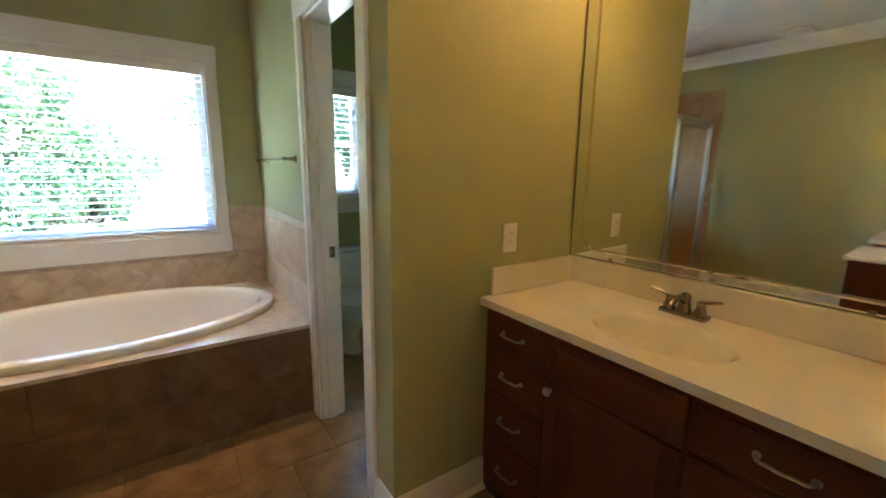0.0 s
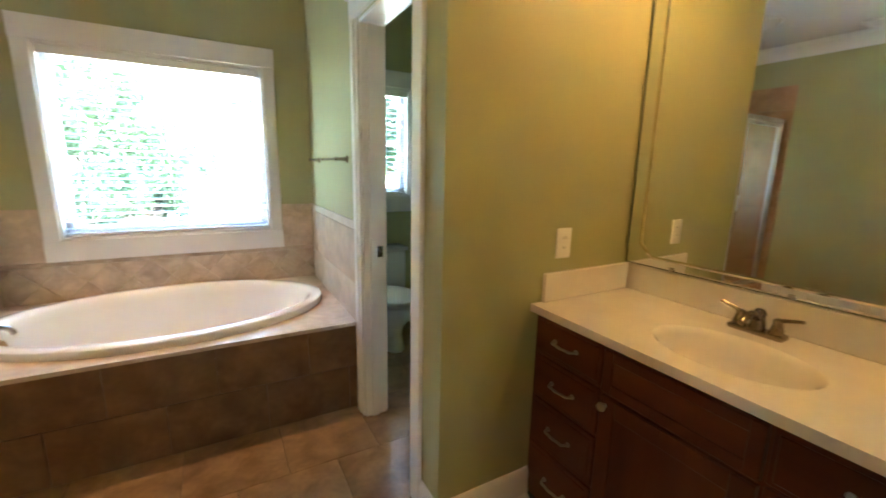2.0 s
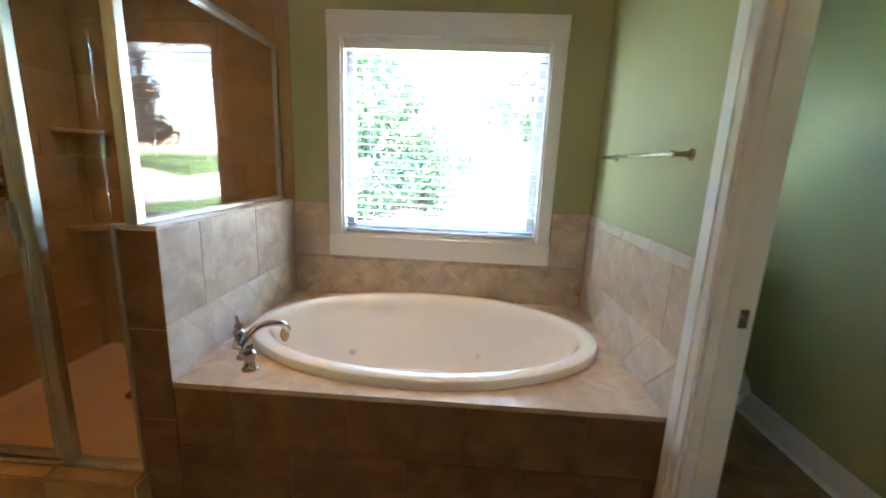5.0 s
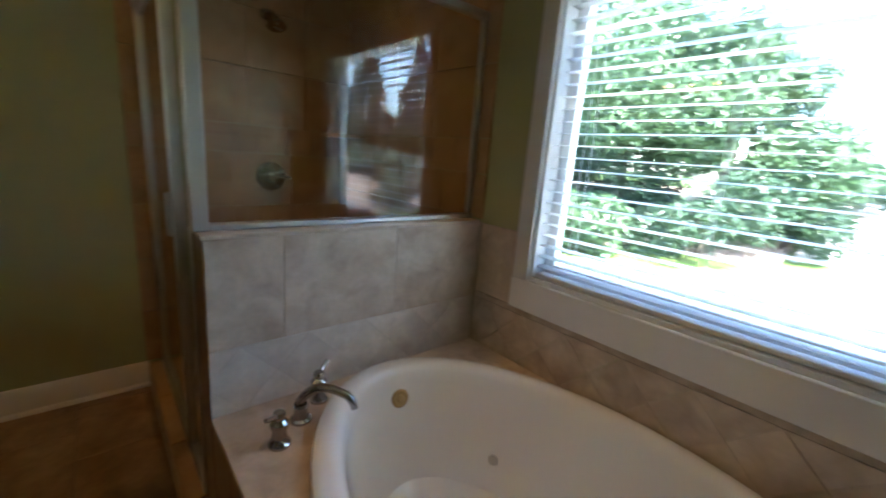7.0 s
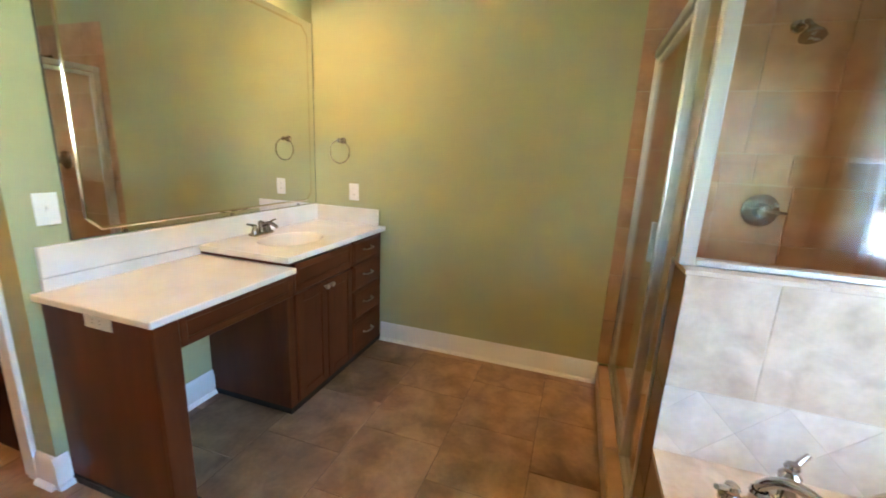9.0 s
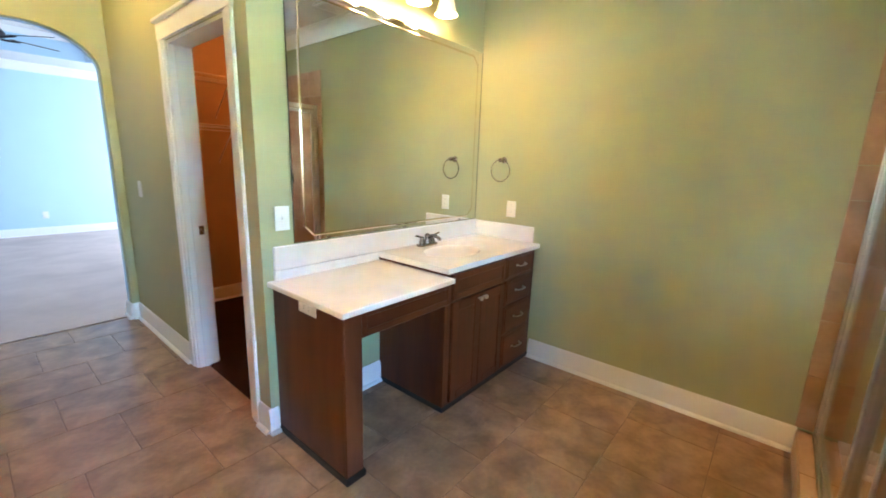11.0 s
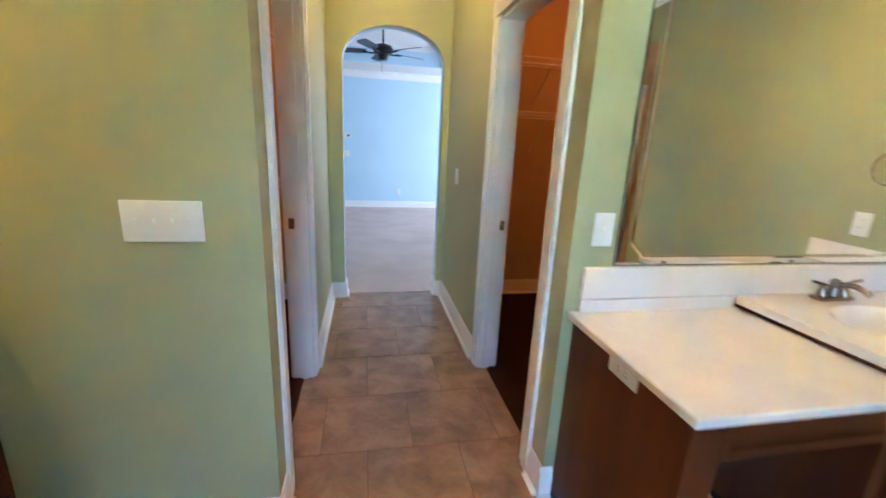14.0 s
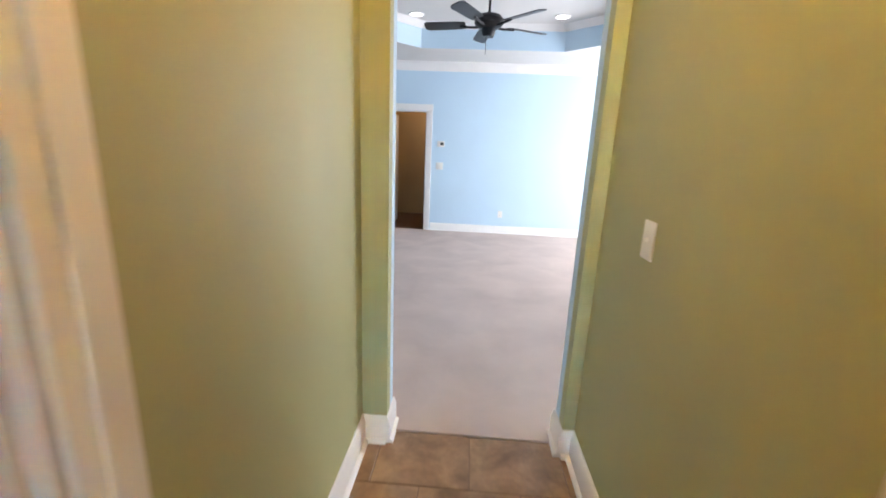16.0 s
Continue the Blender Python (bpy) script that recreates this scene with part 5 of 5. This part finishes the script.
def leaf_cloud(clumps, count, size, seed, flat=0.5):
    """Many small leaves in uneven clumps: (centre, radius)."""
    rng = np.random.default_rng(seed)
    vol = np.array([r ** 2.2 for _, r in clumps])
    pick = rng.choice(len(clumps), count, p=vol / vol.sum())
    cen = np.array([c for c, _ in clumps])[pick]
    rad = np.array([r for _, r in clumps])[pick]
    d = rng.normal(size=(count, 3))
    d /= np.linalg.norm(d, axis=1)[:, None]
    pos = cen + d * (rad * (0.45 + 0.6 * rng.random(count) ** 0.6))[:, None] * np.array([1, 1, 0.85])
    u = rng.normal(size=(count, 3))
    u /= np.linalg.norm(u, axis=1)[:, None]
    v = np.cross(u, rng.normal(size=(count, 3)) + d * flat)
    v /= np.linalg.norm(v, axis=1)[:, None]
    s = (size * (0.6 + 0.8 * rng.random(count)))[:, None]
    verts = np.stack([pos - u * s, pos + v * s * 0.5, pos + u * s, pos - v * s * 0.5], 1).reshape(-1, 3)
    faces = np.arange(count * 4).reshape(-1, 4)
    me = bpy.data.meshes.new("crown")
    me.from_pydata(verts.tolist(), [], faces.tolist())
    return me


def broad_tree(x, y, height, spread, count, leaf, label, seed, trunk_r=0.11, low=0.3):
    rng = random.Random(seed)
    z = ground_height(x, y)
    o = thing("leafy_tree", (x, y, z), label, "tree", "garden trees")
    bm = bmesh.new()
    top = Vector((x + rng.uniform(-0.3, 0.3), y + rng.uniform(-0.3, 0.3), z + height * 0.75))
    tube(bm, [Vector((x, y, z - 0.1)), Vector((x + 0.05, y, z + height * 0.25)), (Vector((x, y, z)) + top) / 2 + Vector((0.1, 0, 0.1)), top], trunk_r, 9, trunk_r * 0.3)
    clumps = [(tuple(top), spread * 0.5)]
    for k in range(9):
        a, f = rng.uniform(0, math.tau), rng.uniform(low, 0.9)
        st = Vector((x, y, z + height * f * 0.7))
        en = st + Vector((math.cos(a) * spread * rng.uniform(0.5, 0.95), math.sin(a) * spread * rng.uniform(0.5, 0.95), height * rng.uniform(0.05, 0.25)))
        tube(bm, arc(st, (st + en) / 2 + Vector((0, 0, 0.25)), en, 5), trunk_r * 0.42, 6, trunk_r * 0.08)
        clumps.append((tuple(en), spread * rng.uniform(0.28, 0.45)))
        clumps.append((tuple((st + en) / 2 + Vector((0, 0, 0.2))), spread * rng.uniform(0.2, 0.35)))
    part("trunk", bm, BARK, o)
    me = leaf_cloud(clumps, count, leaf, seed)
    me.materials.append(LEAF)
    me.transform(pose_of(o).inverted())
    c = new("crown", me)
    c.parent = o
    return o


def shrub(x, y, r, count, leaf, label, seed, mat=LEAF):
    rng = random.Random(seed)
    z = ground_height(x, y)
    o = thing("garden_shrub", (x, y, z), label, "shrub", "garden shrubs")
    bm = bmesh.new()
    clumps = []
    for k in range(11):
        a = rng.uniform(0, math.tau)
        en = Vector((x + math.cos(a) * r * 0.6, y + math.sin(a) * r * 0.6, z + r * rng.uniform(0.3, 1.25)))
        tube(bm, [Vector((x, y, z - 0.05)), (Vector((x, y, z)) + en) / 2, en], 0.02, 6, 0.006)
        clumps.append((tuple(en), r * rng.uniform(0.35, 0.6)))
    part("stems", bm, BARK, o)
    me = leaf_cloud(clumps, count, leaf, seed)
    me.materials.append(mat)
    me.transform(pose_of(o).inverted())
    c = new("crown", me)
    c.parent = o


def conifer(x, y, height, label, seed, count=11000):
    rng = random.Random(seed)
    z = ground_height(x, y)
    o = thing("conifer_tree", (x, y, z), label, "tree", "far conifers")
    part("trunk", tube(bmesh.new(), [(x, y, z - 0.2), (x, y, z + height * 0.5), (x, y, z + height * 0.98)], height * 0.02, 8, 0.02), BARK, o)
    clumps = []
    for k in range(80):
        f = rng.uniform(0.08, 0.98)
        a = rng.uniform(0, math.tau)
        reach = height * 0.2 * (1 - f) * rng.uniform(0.5, 1.1)
        clumps.append(((x + math.cos(a) * reach, y + math.sin(a) * reach, z + height * f), height * 0.10 * (1.25 - f)))
    me = leaf_cloud(clumps, count, 0.13, seed)
    me.materials.append(NEEDLE)
    me.transform(pose_of(o).inverted())
    c = new("crown", me)
    c.parent = o


broad_tree(-1.4, 9.9, 4.6, 2.0, 30000, 0.05, "leafy green tree on the planted bank", 11)
broad_tree(0.1, 10.9, 4.0, 1.5, 24000, 0.05, "leafy green tree on the planted bank", 12)
broad_tree(-3.8, 10.2, 5.2, 2.3, 24000, 0.06, "leafy green tree beside the driveway", 13)
broad_tree(-7.0, 11.0, 6.0, 2.6, 8000, 0.11, "tall leafy tree at the back of the bank", 14)
broad_tree(-2.6, 13.8, 6.2, 2.6, 7000, 0.12, "tall leafy tree at the back of the bank", 16)
broad_tree(4.6, 18.5, 5.0, 2.0, 5000, 0.11, "leafy green tree beyond the driveway", 15)
shrub(0.2, 9.6, 1.05, 8000, 0.045, "dense green shrub under the trees, leaves darkened for shade", 21, SHADED_LEAF)
shrub(1.15, 10.9, 0.95, 7000, 0.045, "dense green shrub under the trees, leaves darkened for shade", 31, SHADED_LEAF)
shrub(-1.5, 10.2, 1.15, 8000, 0.045, "dense green shrub under the trees, leaves darkened for shade", 32, SHADED_LEAF)
shrub(-3.2, 10.4, 1.2, 8000, 0.045, "dense green shrub under the trees, leaves darkened for shade", 33, SHADED_LEAF)
shrub(-5.2, 10.6, 1.3, 8000, 0.05, "dense green shrub under the trees, leaves darkened for shade", 34, SHADED_LEAF)
shrub(-1.2, 8.5, 0.75, 3000, 0.06, "round green shrub in pine straw", 22)
shrub(-3.0, 8.3, 0.8, 3000, 0.06, "round green shrub in pine straw", 23)
shrub(-2.1, 8.9, 0.75, 2600, 0.06, "round green shrub in pine straw", 24)
shrub(1.9, 13.0, 0.95, 8000, 0.045, "broad green shrub where the drive turns", 29, SHADED_LEAF)
shrub(9.6, 8.2, 0.6, 2600, 0.06, "low dark shrub on the bank", 25)
shrub(11.2, 9.8, 0.8, 2400, 0.06, "low dark shrub on the bank", 27)
shrub(12.6, 9.2, 0.7, 2400, 0.06, "low dark shrub on the bank", 28)
shrub(10.4, 11.4, 0.8, 2600, 0.06, "low dark shrub on the bank", 26)
for k, (x, y, h) in enumerate(((9, 25, 8.5), (13, 27, 10), (20.2, 13.4, 7.0), (24, 19.6, 8), (17.6, 17.6, 7.0), (22, 27, 10), (-12, 26, 9), (27, 22, 9))):
    conifer(x, y, h, "dark green conifer beyond the lawn", 40 + k)


# ---- tiles, last ----
TILE_MESH = {}


def tile_mesh(w, h, t, mat):
    key = (round(w, 3), round(h, 3), round(t, 4), mat.name)
    if key not in TILE_MESH:
        e = 0.0016
        p = [(-w / 2, -h / 2, 0), (w / 2, -h / 2, 0), (w / 2, h / 2, 0), (-w / 2, h / 2, 0)]
        m = [(x, y, t - e) for x, y, _ in p]
        q = [(x - math.copysign(e, x), y - math.copysign(e, y), t) for x, y, _ in p]
        f = [(0, 1, 5, 4), (1, 2, 6, 5), (2, 3, 7, 6), (3, 0, 4, 7), (4, 5, 9, 8), (5, 6, 10, 9), (6, 7, 11, 10), (7, 4, 8, 11), (8, 9, 10, 11)]
        me = bpy.data.meshes.new("tile")
        me.from_pydata(p + m + q, [], f)
        me.materials.append(mat)
        TILE_MESH[key] = me
    return TILE_MESH[key]


class Face:
    """A plane to tile: origin, the way across, the way up; pieces stand out along across x up."""
    def __init__(self, parent, origin, across, up, mat, thick=0.008):
        self.parent, self.o, self.u, self.v, self.mat, self.t = parent, Vector(origin), Vector(across), Vector(up), mat, thick
        self.n = self.u.cross(self.v)

    def place(self, ob, u, v):
        p = self.o + self.u * u + self.v * v + self.n * random.uniform(0, 0.0006)
        m = Matrix((self.u, self.v, self.n)).transposed().to_4x4()
        m.translation = p
        ob.parent = self.parent
        ob.matrix_basis = pose_of(self.parent).inverted() @ m

    def rect(self, u0, v0, u1, v1, joint=0.0025):
        if u1 - u0 < 0.012 or v1 - v0 < 0.012:
            return
        ob = new("tile", tile_mesh(u1 - u0 - joint, v1 - v0 - joint, self.t, self.mat))
        self.place(ob, (u0 + u1) / 2, (v0 + v1) / 2)

    def poly(self, pts, u0, u1, joint=0.002):
        """A convex piece, cut at u0 and u1."""
        for lim, sign in ((u0, 1), (u1, -1)):
            res = []
            for i, p in enumerate(pts):
                q = pts[(i + 1) % len(pts)]
                a, b2 = sign * (p[0] - lim), sign * (q[0] - lim)
                if a >= 0:
                    res.append(p)
                if a * b2 < 0:
                    t = a / (a - b2)
                    res.append((p[0] + (q[0] - p[0]) * t, p[1] + (q[1] - p[1]) * t))
            pts = res
            if len(pts) < 3:
                return
        cu, cv = sum(p[0] for p in pts) / len(pts), sum(p[1] for p in pts) / len(pts)
        span = max(math.hypot(p[0] - cu, p[1] - cv) for p in pts)
        if span < 0.02:
            return
        k = 1 - joint / span
        a = [((p[0] - cu) * k, (p[1] - cv) * k) for p in pts]
        n = len(a)
        me = bpy.data.meshes.new("tile")
        me.from_pydata([(x, y, 0) for x, y in a] + [(x, y, self.t) for x, y in a], [], [tuple(range(n, 2 * n))] + [(i, (i + 1) % n, n + (i + 1) % n, n + i) for i in range(n)])
        me.materials.append(self.mat)
        ob = new("tile", me)
        self.place(ob, cu, cv)

    def grid(self, u0, v0, u1, v1, w, h, start=0.0, bond=0.0, holes=()):
        v, row = v0, 0
        while v < v1 - 0.01:
            vt = min(v + h, v1)
            u = u0 - start - (bond * w if row % 2 else 0)
            while u < u1 - 0.005:
                a, b2 = max(u, u0), min(u + w, u1)
                if b2 > a and not any(a < hb and b2 > ha and v < hd and vt > hc for ha, hc, hb, hd in holes):
                    self.rect(a, v, b2, vt)
                u += w
            v, row = vt, row + 1

    def diamonds(self, u0, u1, v0, v1, start=0.0):
        h = v1 - v0
        u = u0 - start - h
        m = (v0 + v1) / 2
        while u < u1 + h:
            c = u + h / 2
            self.poly([(u, m), (c, v0), (u + h, m), (c, v1)], u0, u1)
            self.poly([(c, v0), (c + h, v0), (u + h, m)], u0, u1)
            self.poly([(c, v1), (u + h, m), (c + h, v1)], u0, u1)
            u += h


DZ = 0.738
# half wall: tub side, shower side, end and cap
side = Face(half_wall, (HX1 - 0.008, TUB_Y, 0), (0, 1, 0), (0, 0, 1), WALL_TILE)
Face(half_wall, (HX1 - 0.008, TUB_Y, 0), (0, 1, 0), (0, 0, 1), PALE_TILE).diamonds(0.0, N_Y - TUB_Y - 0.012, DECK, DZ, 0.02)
side.grid(0.0, DZ, N_Y - TUB_Y - 0.012, 1.085, 0.43, 0.36, 0.205)
Face(half_wall, (HX0 + 0.008, N_Y - 0.012, 0), (0, -1, 0), (0, 0, 1), SHOWER_TILE).grid(0, 0.075, N_Y - TUB_Y - 0.012, 1.085, 0.33, 0.33)
Face(half_wall, (HX0, TUB_Y + 0.008, 0), (1, 0, 0), (0, 0, 1), SHADED_TILE).grid(0, 0.0, HX1 - HX0, 1.085, 0.4, 0.36)
cap = Face(half_wall, (HX0 - 0.004, TUB_Y - 0.004, 1.085), (1, 0, 0), (0, 1, 0), WALL_TILE, 0.012)
cap.grid(0, 0, HX1 - HX0 + 0.008, N_Y - TUB_Y - 0.008, 0.4, 0.33)
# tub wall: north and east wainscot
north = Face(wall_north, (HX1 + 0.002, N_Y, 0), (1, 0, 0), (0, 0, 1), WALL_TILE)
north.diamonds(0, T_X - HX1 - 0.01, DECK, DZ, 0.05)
CL, CR = WIN1[0] - 0.076 - HX1 - 0.002, WIN1[2] + 0.076 - HX1 - 0.002
north.grid(0, DZ, T_X - HX1 - 0.01, WIN1[1] - 0.13, 0.43, 0.36, 0.1)
north.grid(0, WIN1[1] - 0.13, CL, 1.085, 0.43, 0.36)
north.grid(CR, WIN1[1] - 0.13, T_X - HX1 - 0.01, 1.085, 0.43, 0.36)
east = Face(wall_toilet, (T_X, N_Y - 0.008, 0), (0, -1, 0), (0, 0, 1), WALL_TILE)
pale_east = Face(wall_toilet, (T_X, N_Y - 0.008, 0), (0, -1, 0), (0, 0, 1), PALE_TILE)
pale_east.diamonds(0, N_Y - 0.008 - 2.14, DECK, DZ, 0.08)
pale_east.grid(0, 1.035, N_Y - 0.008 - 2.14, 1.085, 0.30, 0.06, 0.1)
east.grid(0, DZ, N_Y - 0.008 - 2.14, 1.035, 0.43, 0.36, 0.3)
# apron
Face(apron_wall, (HX1 + 0.001, TUB_Y + 0.009, 0), (1, 0, 0), (0, 0, 1), SHADED_TILE).grid(0, 0, T_X - HX1 - 0.004, DECK - 0.001, 0.43, 0.26, 0.0, 0.5)
# shower walls with a band
for face, length in ((Face(wall_west, (0, 2.075, 0), (0, 1, 0), (0, 0, 1), SHOWER_TILE), N_Y - 2.075 - 0.009), (Face(wall_north, (0.0, N_Y, 0), (1, 0, 0), (0, 0, 1), SHOWER_TILE), 1.305)):
    lo_u = 0.0
    if face.parent is wall_north:
        face.grid(0.009, 1.10, length, 1.30, 0.33, 0.33)
        face.grid(0.009, 0.075, HX0 + 0.006, 1.10, 0.33, 0.342)
    else:
        face.grid(0.142, 0.075, length, 1.30, 0.33, 0.3065)
        face.grid(0.0, 0.14, 0.142, 1.30, 0.33, 0.29)
    face.grid(0.0, 1.30, length, 1.455, 0.155, 0.155)
    face.grid(0.0, 1.455, length, 2.32, 0.33, 0.3065, 0.1)
Face(curb, (0.004, 2.09, 0), (1, 0, 0), (0, 0, 1), SHOWER_TILE).grid(0, 0, HX0 - 0.004, 0.118, 0.4, 0.2)
Face(curb, (0.004, 2.086, 0.118), (1, 0, 0), (0, 1, 0), SHOWER_TILE, 0.01).grid(0, 0, HX0 - 0.004, 0.13, 0.4, 0.2)

# floor tiles
slab = structure("floor", boxes(((-0.02, -0.12, -0.06), (E_X + 0.02, N_Y, -0.0018)), ((HW - 0.06, ARCH_Y - 0.072, -0.06), (HE + 0.06, -0.12, -0.0018))), GROUT, "brown travertine tile floor", "floor")
fl = Face(slab, (0, 0, -0.006), (1, 0, 0), (0, 1, 0), FLOOR_TILE, 0.006)
PITCH = 0.424
y = -1.615 - 2 * PITCH
row = 0
while y < 2.16:
    x = 2.21 - 6 * PITCH - (PITCH / 2 if row % 2 else 0)
    while x < E_X:
        a, b2, c, d = x, x + PITCH, y, y + PITCH
        hall = d <= 0.02
        lo_x, hi_x = (HW - 0.06, HE + 0.06) if c < -0.12 and d < 0.05 else (0, E_X)
        a, b2, c, d = max(a, lo_x), min(b2, hi_x), max(c, ARCH_Y - 0.072), d
        if b2 - a > 0.02 and d - c > 0.02:
            fl.rect(a, c, b2, d, 0.003)
        x += PITCH
    y += PITCH
    row += 1
for x0 in (T_X + 0.0, T_X + PITCH, T_X + 2 * PITCH):
    for y0 in (y, y + PITCH, y + 2 * PITCH):
        fl.rect(x0, y0, min(x0 + PITCH, E_X), min(y0 + PITCH, N_Y), 0.0035)
